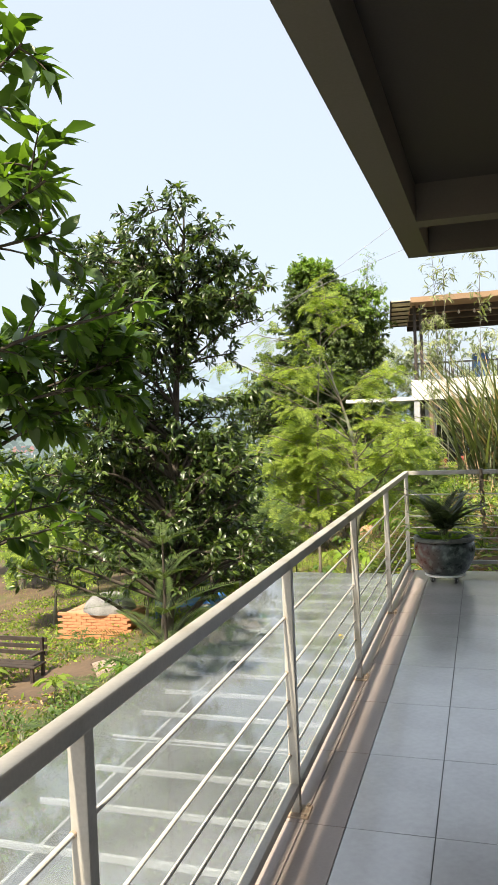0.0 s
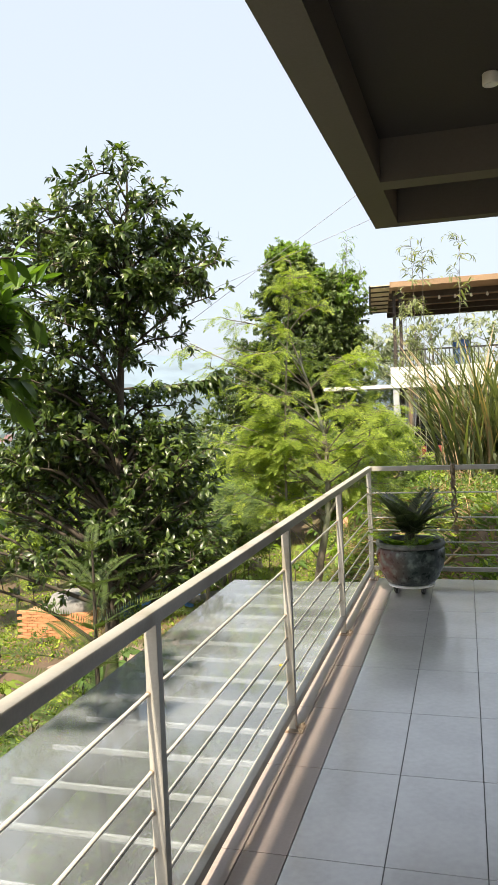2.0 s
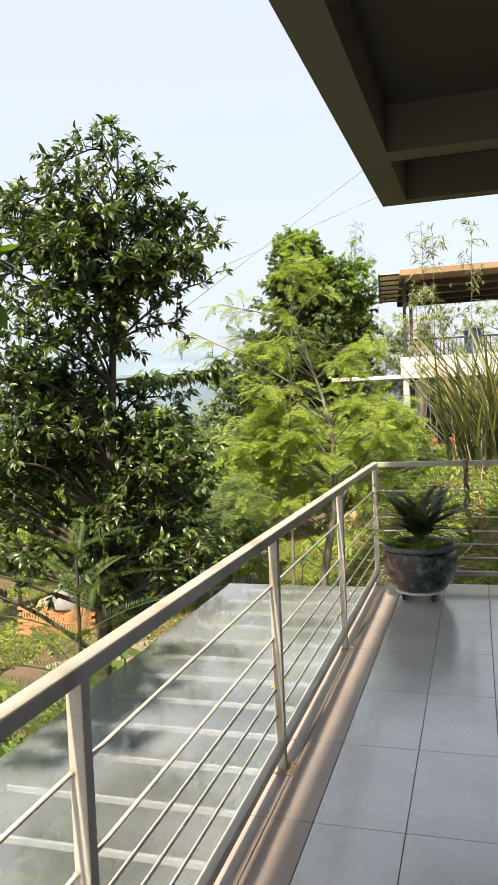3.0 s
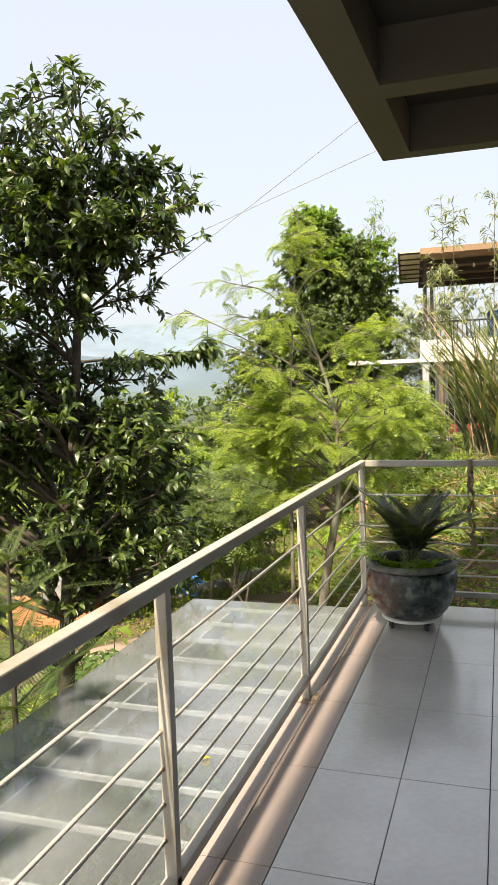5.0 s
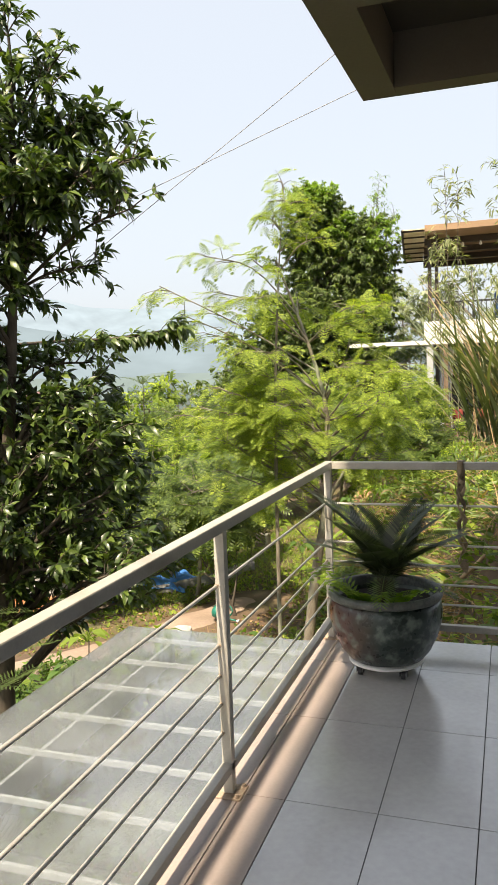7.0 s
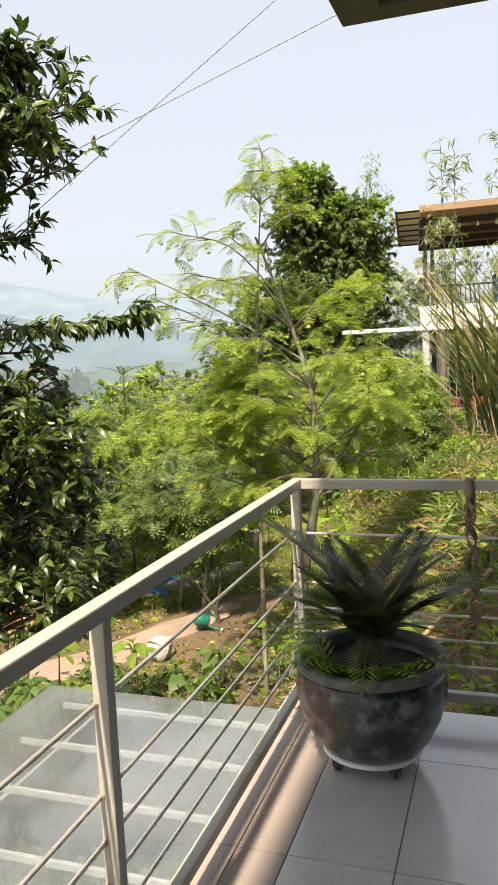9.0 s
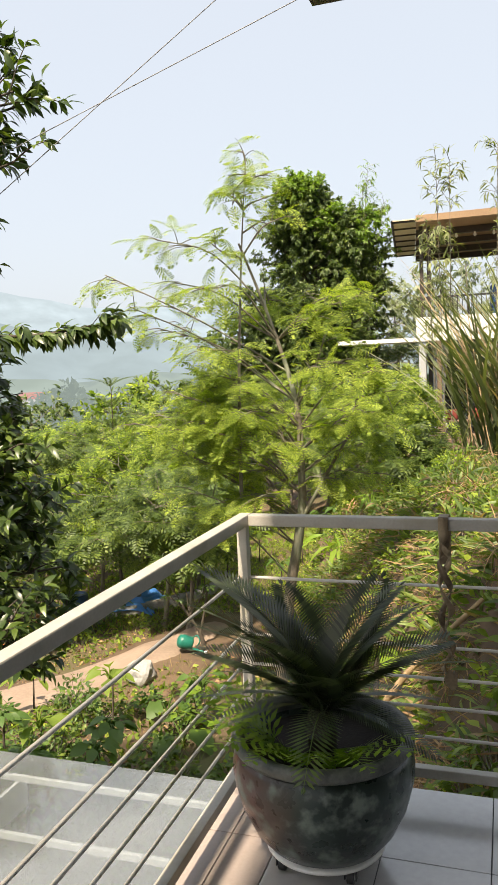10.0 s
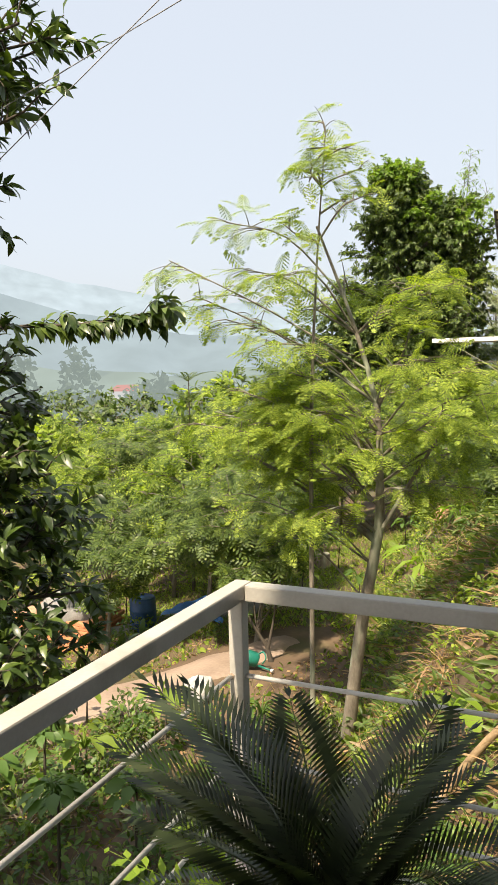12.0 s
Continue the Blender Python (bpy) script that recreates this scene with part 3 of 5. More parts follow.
bar_along("top_rail", (RX0, -2.6, 0.863), (RX1, FAR_Y1, 0.899))
bar_along("top_rail", (RX1 + 0.0005, FAR_Y0, 0.862), (5.2, FAR_Y1, 0.898))
bar_along("bottom_rail", (RX0 - 0.004, -2.6, 0.076), (RX1 - 0.008, FAR_Y0 + 0.03, 0.108))
bar_along("bottom_rail", (RX1 - 0.007, FAR_Y0 + 0.003, 0.076), (5.2, FAR_Y1 - 0.003, 0.108))
bar_along("top_rail", (RX1 + 0.0005, -2.6, 0.862), (2.5, -2.562, 0.898))
bar_along("bottom_rail", (RX1 - 0.007, -2.597, 0.076), (2.5, -2.565, 0.108))
for z in ROD_Z:
    part("rod", rod(bmesh.new(), (ROD_X, -2.581, z), (2.5, -2.581, z), 0.0052, sides=10), ROD, rail, smooth=True)
    part("rod", rod(bmesh.new(), (ROD_X, -2.6, z), (ROD_X, FC, z), 0.0052, sides=10), ROD, rail, smooth=True)
    part("rod", rod(bmesh.new(), (ROD_X, FC, z), (5.2, FC, z), 0.0052, sides=10), ROD, rail, smooth=True)


def railing_post(x, y):
    p = part("post", box(bmesh.new(), (x - 0.017, y - 0.016, 0.006), (x + 0.017, y + 0.016, 0.8620), 0.003), STEEL, rail)
    foot = box(bmesh.new(), (x - 0.05, y - 0.045, 0.0005), (x + 0.05, y + 0.045, 0.0075), 0.002)
    for sx in (-1, 1):
        for sy in (-1, 1):
            rod(foot, (x + sx * 0.037, y + sy * 0.033, 0.006), (x + sx * 0.037, y + sy * 0.033, 0.017), 0.007, sides=6)
    part("foot_plate", foot, RUST, p, "rust stained bolted foot plate")
    for z in ROD_Z:
        for s in (-1, 1):
            w = new("weld", WELD)
            w.location = (ROD_X if x < 0 else x, y + s * 0.0165, z)
            attach(w, p)


wb = bmesh.new()
bmesh.ops.create_icosphere(wb, subdivisions=1, radius=0.0082)
WELD = bpy.data.meshes.new("weld")
wb.to_mesh(WELD)
wb.free()
WELD.materials.append(RUST)
for y in POST_Y:
    railing_post(RC, y)
railing_post(RC, FC)
for x in (0.78, 2.28, 3.78, 5.17):
    railing_post(x, FC)

# ---- glass canopy ----
canopy = thing("glass_canopy", (-1.4, 3, -0.05), "dusty glass canopy on white steel bars beside the balcony", "canopy")
for k in range(6):
    y1 = 7.12 - 1.92 * k
    pane = part("pane", box(bmesh.new(), (-1.865, max(-2.6, y1 - 1.914), -0.032), (-0.790, y1, -0.020), 0.0015), GLASS, canopy)
    pane.visible_shadow = False
for k in range(32):
    y = 7.006 - 0.306 * k
    part("bar", box(bmesh.new(), (-1.73, y - 0.0075, -0.056), (-0.790, y + 0.0075, -0.0335), 0.003), WHITEBAR, canopy)
part("beam", box(bmesh.new(), (-1.575, -2.6, -0.17), (-1.560, 7.05, -0.0575), 0.004), WHITEBAR, canopy)
part("beam", box(bmesh.new(), (-0.808, -2.6, -0.16), (-0.790, 7.05, -0.0575), 0.004), WHITEBAR, canopy)

# ---- potted cycad ----
PX, PY = -0.395, 6.79


def plant_caddy():
    t = thing("plant_caddy", (PX, PY, 0), "round white plant trolley on black castor wheels", "plant stand")
    part("disc", lathe(bmesh.new(), [(0.0, 0.047), (0.158, 0.047), (0.166, 0.050), (0.168, 0.057), (0.164, 0.063), (0.0, 0.063)], (PX, PY, 0), 48), WHITE, t, smooth=True)
    for k in range(4):
        a = radians(42 + 90 * k)
        cx, cy = PX + 0.135 * math.cos(a), PY + 0.135 * math.sin(a)
        w = rod(bmesh.new(), (cx - 0.009, cy, 0.020), (cx + 0.009, cy, 0.020), 0.020, sides=20)
        wheel = part("wheel", w, BLACK, t, smooth=False)
        part("hub", rod(bmesh.new(), (cx - 0.011, cy, 0.020), (cx + 0.011, cy, 0.020), 0.009, sides=14), CHROME, wheel, "metal wheel hub")
        f = bmesh.new()
        for s in (-1, 1):
            box(f, (cx + s * 0.015 - 0.002, cy - 0.012, 0.014), (cx + s * 0.015 + 0.002, cy + 0.012, 0.042), 0.001)
        box(f, (cx - 0.02, cy - 0.02, 0.041), (cx + 0.02, cy + 0.02, 0.0465), 0.002)
        part("fork", f, BLACK, t)


plant_caddy()
pot = thing("plant_pot", (PX, PY, 0.064), "large dark green glazed pot with reddish stains", "pot")
part("body", lathe(bmesh.new(), [(0.0, 0.0), (0.145, 0.0), (0.168, 0.008), (0.200, 0.048), (0.230, 0.112), (0.247, 0.178), (0.251, 0.220), (0.246, 0.255), (0.236, 0.277), (0.222, 0.277), (0.221, 0.235), (0.0, 0.230)], (PX, PY, 0.064), 72), GLAZE, pot, smooth=True)
part("rim", lathe(bmesh.new(), [(0.234, 0.258), (0.246, 0.262), (0.252, 0.272), (0.252, 0.286), (0.246, 0.296), (0.236, 0.299), (0.227, 0.295), (0.223, 0.284), (0.221, 0.255)], (PX, PY, 0.079), 72), RIM, pot, "chipped grey rim of the pot", smooth=True)
soil = bmesh.new()
bmesh.ops.create_circle(soil, cap_ends=True, segments=40, radius=0.219, matrix=Matrix.Translation((PX, PY, 0.315)))
part("soil", soil, SOIL, pot, "soil near black with painted fern shade")


def frond(name, base, azimuth, elevation, length, shape, material, parent, roll=0.0, label=""):
    a, e = radians(azimuth), radians(elevation)
    way = np.array([[math.cos(a) * math.cos(e), math.sin(a) * math.cos(e), math.sin(e)]])
    up = np.array([[-math.cos(a) * math.sin(e), -math.sin(a) * math.sin(e), math.cos(e)]])
    side = np.cross(way, up)
    up = up + side * math.tan(radians(roll))
    v, f = strew(*shape, [base], way, up, length)
    return mass(name, v, f, material, parent, label)


CYC = frond_shape(46, 0.34, 0.028, lift=0.30, droop=0.70, tip=0.3, seg=0.010)
CYC2 = frond_shape(46, 0.34, 0.028, lift=0.22, droop=1.0, tip=0.3, seg=0.010)
HANG = frond_shape(24, 0.40, 0.044, lift=0.05, droop=0.95, tip=0.25, seg=0.012)
cycad = thing("cycad_plant", (PX, PY, 0.325), "dark green cycad with stiff feathery fronds", "plant")
part("stem", lathe(bmesh.new(), [(0.0, 0.0), (0.040, 0.0), (0.043, 0.04), (0.040, 0.085), (0.030, 0.125), (0.0, 0.130)], (PX, PY, 0.316), 20), DARKBARK, cycad, smooth=True)
FRONDS = [(140, 80, 0.36, CYC, 40), (200, 66, 0.33, CYC, -30), (-5, 66, 0.33, CYC, 30), (30, 80, 0.35, CYC, 40), (-95, 84, 0.28, CYC, -40), (168, 86, 0.40, CYC, 30), (188, 80, 0.38, CYC, 25), (176, 70, 0.33, CYC, 30), (192, 54, 0.29, CYC2, 20), (210, 40, 0.26, CYC2, 10), (228, 60, 0.26, CYC2, 15), (110, 82, 0.34, CYC, 0), (80, 74, 0.32, CYC, -20), (45, 76, 0.32, CYC, -25), (20, 64, 0.30, CYC2, -20), (2, 50, 0.30, CYC2, -20), (-15, 36, 0.29, CYC2, -10), (-42, 56, 0.25, CYC2, -15), (-112, 74, 0.25, CYC2, 20), (150, 52, 0.29, CYC2, 0), (32, 46, 0.28, CYC2, 0), (-70, 80, 0.26, CYC, -20), (-28, 68, 0.29, CYC, -10), (218, 76, 0.30, CYC, 20)]
for az, el, ln, shp, roll in FRONDS:
    frond("frond", (PX + 0.02 * math.cos(radians(az)), PY + 0.02 * math.sin(radians(az)), 0.425), az + rng.normal(0, 9), el + rng.normal(0, 5), ln * (0.84 if el < 60 else 1.0) * rng.uniform(0.90, 1.08), shp, CYCAD, cycad, roll + rng.normal(0, 14))
frond("frond", (PX + 0.01, PY - 0.03, 0.43), -86, 34, 0.215, HANG, YOUNGCYC, cycad, 0, "pale green frond arching over the pot rim")
FRN = frond_shape(11, 0.32, 0.070, lift=0.05, droop=0.95, tip=0.12, seg=0.008)
for az, out, lime in ((178, 0.14, 1), (204, 0.14, 1), (-128, 0.11, 0), (-108, 0.12, 0), (-62, 0.12, 0), (-40, 0.11, 0), (232, 0.13, 0)):
    a = radians(az)
    base = (PX + out * math.cos(a), PY + out * math.sin(a), 0.312)
    fern = thing("fern", base, "lime green fern drooping over pot rim" if lime else "small yellow-green fern growing inside the pot", "plant", "ferns in the pot")
    for d, el, k in ((-26, 76, 1.0), (4, 70, 1.1), (30, 74, 0.9)):
        frond("frond", base, az + d, el, (0.19 + 0.03 * lime) * k, FRN, LIME if lime else FERN, fern)


def hanging_pod():
    """A dried twisted strap tied over the top rail."""
    t = thing("dried_strap", (-0.085, FC, 0.899), "twisted dried brown strap hung over railing", "strap")
    n, x0 = 60, -0.085
    for phase, material, long in ((0.0, STRAP, 0.47), (math.pi, PALESTRAP, 0.43)):
        v, f = [], []
        for k in range(n):
            s = k / (n - 1)
            z = 0.904 - long * s
            free = min(1.0, max(0.0, (s - 0.12) * 6))
            tw = free * (s - 0.12) * 13 + phase * free
            w = 0.0145 * (1 - free) + free * (0.008 + 0.004 * abs(math.sin(s * 11 + phase))) + (0.010 if s > 0.92 and not phase else 0)
            cx = x0 + free * 0.015 * math.sin(s * 17 + phase) + 0.010 * s
            cy = FAR_Y0 - 0.006 - (0.0052 if phase else 0.0) - free * 0.008 * (1 + math.cos(s * 17 + phase))
            c, sn = math.cos(tw), math.sin(tw)
            for q, th in ((-1, -1), (1, -1), (1, 1), (-1, 1)):
                v.append((cx + q * w * c - th * 0.002 * sn, cy + q * w * sn * 0.6 + th * 0.002 * c, z))
        for k in range(n - 1):
            for q in range(4):
                a = 4 * k
                f.append((a + q, a + (q + 1) % 4, a + 4 + (q + 1) % 4, a + 4 + q))
        mass("strand", v, f, material, t, smooth=True)
    loop = box(bmesh.new(), (x0 - 0.0145, FAR_Y0 - 0.009, 0.8985), (x0 + 0.0145, FAR_Y1 + 0.009, 0.9055), 0.003)
    box(loop, (x0 - 0.015, FAR_Y1 + 0.002, 0.75), (x0 + 0.019, FAR_Y1 + 0.008, 0.904), 0.002)
    part("loop", loop, STRAP, t)
    mass("tip", *strew(*leaf_shape(0.55, 0.12, 0.25), [(x0 + 0.012, FAR_Y0 - 0.018, 0.445)], [(0.15, -0.1, -1)], [(0, -1, 0)], 0.075), PALESTRAP, t, "pale flared dry tip")


hanging_pod()
leaf = mass("fallen_leaf", *strew(*leaf_shape(0.5, 0.1, 0.1), [(-0.985, 5.02, -0.012)], [(0.5, 0.8, 0)], [(0, 0, 1)], 0.055), foliage("yellow_leaf", (0.5, 0.36, 0.03), (0.6, 0.45, 0.04), (0.7, 0.5, 0.06)))
tagged(leaf, "fallen yellow leaf lying on the glass canopy", "leaf")


# ---- trees ----
def limb(a, b, rise, n=9, wobble=0.06):
    """A bent line from a to b that first climbs, then reaches out."""
    a, b = np.asarray(a, float), np.asarray(b, float)
    mid = (a + b) / 2 + np.array([0, 0, rise]) + rng.normal(0, wobble, 3)
    return curve_of([a, mid, b], n)


def twigs_from(line, start, count, length, spread, lift, tier=0.0):
    """Side shoots along a limb: a list of short lines."""
    out = []
    n = len(line)
    d = unit(np.gradient(line, axis=0))
    for k in range(count):
        s = start + (1 - start) * (k + rng.random()) / count
        i = min(n - 2, int(s * (n - 1)))
        f = s * (n - 1) - i
        p = line[i] * (1 - f) + line[i + 1] * f
        v = unit((d[i] * 0.6 + rng.normal(0, spread, 3)) * np.array([1, 1, 1 - tier]) + np.array([0, 0, lift]))
        ln = length * rng.uniform(0.5, 1.15)
        mid = p + v * ln * 0.5 + np.array([0, 0, 0.04 * ln])
        out.append(curve_of([p, mid, p + v * ln + np.array([0, 0, -0.10 * ln])], 5))
    out.append(line[-3:])
    return out


def leaves_on(twigs, per, size, shape, out_ward=0.9, droop=0.35, first=0.25, jitter=0.35, sunward=0.3, tier=0.0):
    """Leaves set round each twig, denser to its tip."""
    pos, way, up, siz = [], [], [], []
    for tw in twigs:
        d = unit(tw[-1] - tw[0])
        k = max(2, int(rng.poisson(per)))
        s = first + (1 - first) * rng.random(k) ** 0.6
        i = np.minimum((s * (len(tw) - 1)).astype(int), len(tw) - 2)
        f = (s * (len(tw) - 1) - i)[:, None]
        p = tw[i] * (1 - f) + tw[i + 1] * f
        r = rng.normal(0, 1, (k, 3))
        r -= (r @ d)[:, None] * d
        r[:, 2] *= 1 - tier
        w = unit(r) * out_ward + d * 0.75 + np.array([0, 0, -droop]) + rng.normal(0, jitter * 0.4, (k, 3))
        pos.append(p)
        way.append(w)
        up.append(np.array([0, -sunward, 1.0]) + rng.normal(0, jitter, (k, 3)))
        siz.append(size * rng.uniform(0.6, 1.15, k))
    return strew(*shape, np.vstack(pos), np.vstack(way), np.vstack(up), np.concatenate(siz))


def tree(name, at, label, trunk, trunk_r, limbs, bark, leafmat, shape, size, per, twig_n, twig_len, spread=0.55, lift=0.25, rise=0.15, limb_r=0.3, droop=0.35, first=0.25, group="", category="tree", start=0.3, forks=(), near=False, jitter=0.35, sunward=0.3, tier=0.0):
    """A tree: a bent tapered trunk, limbs that end at given places, twigs and single leaves."""
    t = thing(name, at, label, category, group)
    tr = curve_of(trunk, 16)
    lines = [(tr, trunk_r * (0.16 + 0.84 * (1 - np.linspace(0, 1, 16)) ** 1.25))]
    shoots = []
    for target in limbs:
        target = np.asarray(target, float)
        reach = np.linalg.norm(tr[:, :2] - target[:2], axis=1)
        want = target[2] - 0.55 * reach
        i = int(np.clip(np.argmin(np.abs(tr[:, 2] - want)), 2, 15))
        ln = limb(tr[i], target, rise)
        r0 = trunk_r * limb_r * (1.15 - i / 16)
        lines.append((ln, np.linspace(max(r0, 0.012), 0.006, len(ln))))
        shoots += twigs_from(ln, start, twig_n, twig_len, spread, lift, tier)
    for a, b, r0 in forks:
        ln = limb(a, b, 0.05, 10, 0.03)
        lines.append((ln, np.linspace(r0, r0 * 0.3, 10)))
        shoots += twigs_from(ln, 0.5, twig_n, twig_len, spread, lift, tier)
    mass("trunk", *tubes(lines[:1], 10), bark, t, smooth=True)
    if near:
        for ln in lines[1:]:
            mass("limb", *tubes([ln], 7), bark, t, smooth=True)
    else:
        tagged(mass("branchwork", *tubes(lines[1:], 5), bark, t, smooth=True), kind="stuff")
    tagged(mass("twiggery", *tubes([(s, np.linspace(0.006, 0.0025, len(s))) for s in shoots], 4), bark, t), kind="stuff")
    mass("crown", *leaves_on(shoots, per, size, shape, droop=droop, first=first, jitter=jitter, sunward=sunward, tier=tier), leafmat, t)
    return t


BROAD = leaf_shape(0.38, 0.05, 0.30)
PLUME = plume_shape(5, 0.38, 3, 0.125, 0.30)
AIRY = plume_shape(5, 0.42, 3, 0.135, 0.42)
LIGHT = frond_shape(5, 0.42, 0.125, lift=0.0, droop=0.35, tip=0.35, seg=0.008)
FLECK = lozenge_shape(0.42)
NARROW = leaf_shape(0.17, 0.02, 0.35)


def around(centre, radii, n, seed, low=-1.0):
    """Places spread evenly over an egg-shaped shell and its inside."""
    g = np.random.default_rng(seed)
    v = unit(g.normal(0, 1, (n * 3, 3)))
    v = v[v[:, 2] > low][:n]
    r = g.uniform(0.45, 1.0, (len(v), 1)) ** 0.6
    return np.asarray(centre) + v * r * np.asarray(radii)


# the broad-leaved tree beside the balcony
limbs = np.vstack([
    around((-3.32, 8.1, 2.80), (0.72, 0.7, 0.75), 26, 1),
    around((-4.05, 7.9, 2.30), (0.75, 0.7, 0.85), 20, 4),
    around((-3.9, 8.0, 1.30), (0.75, 0.7, 0.6), 16, 7),
    around((-4.2, 8.1, 0.35), (1.4, 1.1, 0.95), 29, 2, -0.6),
    around((-3.15, 8.4, -0.05), (0.80, 0.7, 0.60), 18, 3),
    around((-3.5, 8.2, 1.65), (0.5, 0.5, 0.5), 9, 64),
    around((-3.0, 8.6, 1.15), (0.5, 0.5, 0.40), 9, 65),
    around((-4.6, 8.0, 1.2), (0.7, 0.6, 0.5), 12, 66),
    around((-4.0, 8.0, 3.0), (0.6, 0.6, 0.5), 14, 61),
    around((-2.75, 8.5, 2.75), (0.42, 0.5, 0.5), 14, 62),
    around((-2.85, 8.5, 0.75), (0.5, 0.6, 0.45), 14, 63),
    [(-2.30, 8.35, 2.85), (-2.42, 8.5, 2.55), (-2.75, 8.6, 2.2), (-3.10, 8.0, 3.70), (-3.65, 8.0, 3.66), (-2.72, 8.1, 3.48), (-4.02, 8.0, 3.45), (-4.42, 8.0, 3.25), (-2.85, 8.2, 3.3), (-3.38, 7.6, 3.35), (-2.4, 8.5, 0.0), (-2.55, 8.8, -0.35), (-2.9, 9.3, 0.2), (-2.8, 9.35, -0.2), (-3.0, 9.1, 0.5), (-2.65, 9.45, -0.3), (-3.1, 9.2, -0.1), (-2.84, 9.1, 0.40), (-2.68, 9.2, 0.12), (-2.9, 8.7, 0.10), (-2.75, 8.5, 0.60), (-4.3, 7.6, 3.1)]])
broadleaf = tree("broadleaf_tree", (-3.65, 8.3, float(ground_z(-3.65, 8.3))), "tall dark green broad-leaved tree with drooping glossy leaves", [(-3.72, 8.35, -2.8), (-3.62, 8.3, -1.2), (-3.40, 8.2, 0.55), (-3.38, 8.4, 2.1), (-3.15, 8.2, 3.5)], 0.105, limbs, DARKBARK, BIGLEAF, BROAD, 0.104, 13, 11, 0.30, droop=0.22, near=True, lift=0.45, jitter=0.5)

def drooping_bough(parent, line, r):
    """A long bare bough whose leaves hang in two rows from side shoots near its tip."""
    c = curve_of(line, 26)
    mass("limb", *tubes([(c, np.linspace(r, 0.006, 26))], 7), DARKBARK, parent, smooth=True)
    shoots = [c[k:k + 4] for k in range(13, 23)]
    shoots += twigs_from(c, 0.50, 20, 0.22, 0.35, 0.10, 0.6)
    tagged(mass("twiggery", *tubes([(q, np.linspace(0.005, 0.002, len(q))) for q in shoots], 4), DARKBARK, parent), kind="stuff")
    tagged(mass("leaf_spray", *leaves_on(shoots, 11, 0.155, BROAD, droop=0.8, jitter=0.3), BIGLEAF, parent), kind="stuff")


drooping_bough(broadleaf, [(-3.42, 8.3, 1.25), (-4.4, 9.4, 1.62), (-4.35, 10.4, 1.74), (-3.7, 10.7, 1.76), (-3.08, 10.8, 1.84)], 0.028)

# the near tree whose boughs hang into the balcony's view
limbs = np.array([(-2.25, 4.6, 1.98), (-1.95, 4.1, 1.9), (-1.70, 3.6, 1.95), (-1.66, 2.85, 2.35), (-1.85, 3.2, 2.25), (-2.2, 3.6, 2.5), (-1.80, 2.95, 2.95), (-2.1, 3.1, 3.05), (-2.4, 4.0, 1.45), (-2.5, 4.3, 0.95), (-2.75, 4.7, 0.75), (-2.6, 3.5, 1.55), (-1.78, 3.0, 2.5)])
limbs = np.vstack([limbs, around((-2.05, 4.05, 1.85), (0.22, 0.4, 0.18), 5, 11), around((-1.95, 3.9, 1.6), (0.15, 0.3, 0.15), 3, 12)])
tree("garden_tree", (-3.3, 2.9, float(ground_z(-3.3, 2.9))), "leafy green tree with boughs reaching toward the balcony", [(-3.3, 2.9, -2.75), (-3.2, 3.0, -0.5), (-3.0, 3.2, 1.2), (-2.7, 3.2, 2.9)], 0.09, limbs, DARKBARK, NEARLEAF, leaf_shape(0.42, 0.05, 0.16), 0.145, 12, 10, 0.26, droop=0.18, near=True, sunward=0.0)

# the slender feathery tree behind the railing's corner
limbs = np.array([(-4.14, 12.6, 2.50), (-3.58, 12.8, 2.86), (-3.91, 12.7, 2.14), (-3.59, 13.2, 2.44), (-2.89, 12.6, 2.25), (-3.71, 13.0, 1.90), (-3.03, 12.5, 1.62), (-2.84, 13.4, 2.0), (-2.53, 13.6, 2.12), (-1.94, 13.2, 1.92), (-1.68, 13.5, 2.18), (-1.35, 13.2, 2.15), (-1.84, 12.8, 1.39), (-1.59, 13.2, 1.40), (-1.14, 12.9, 1.36), (-1.02, 13.2, 1.10), (-1.33, 12.6, 0.98), (-2.52, 12.5, 0.92), (-3.16, 12.9, 1.08), (-2.12, 12.6, 0.60), (-2.89, 12.8, 0.36), (-2.64, 13.3, 0.18), (-3.34, 12.6, 1.15), (-1.1, 13.0, 0.76), (-1.4, 13.2, 0.52), (-1.79, 13.0, 0.74)])
limbs = np.vstack([limbs, around((-2.6, 13.3, 0.95), (0.9, 0.9, 0.75), 12, 5, -0.6), around((-3.3, 12.9, 0.75), (0.7, 0.8, 0.7), 10, 6, -0.6), [(-2.9, 13.0, -0.12), (-3.4, 12.8, 0.08), (-2.5, 12.7, -0.02), (-1.7, 13.2, 0.12), (-1.35, 13.4, 0.15), (-3.3, 13.3, -0.35), (-2.0, 13.6, 0.0)]])
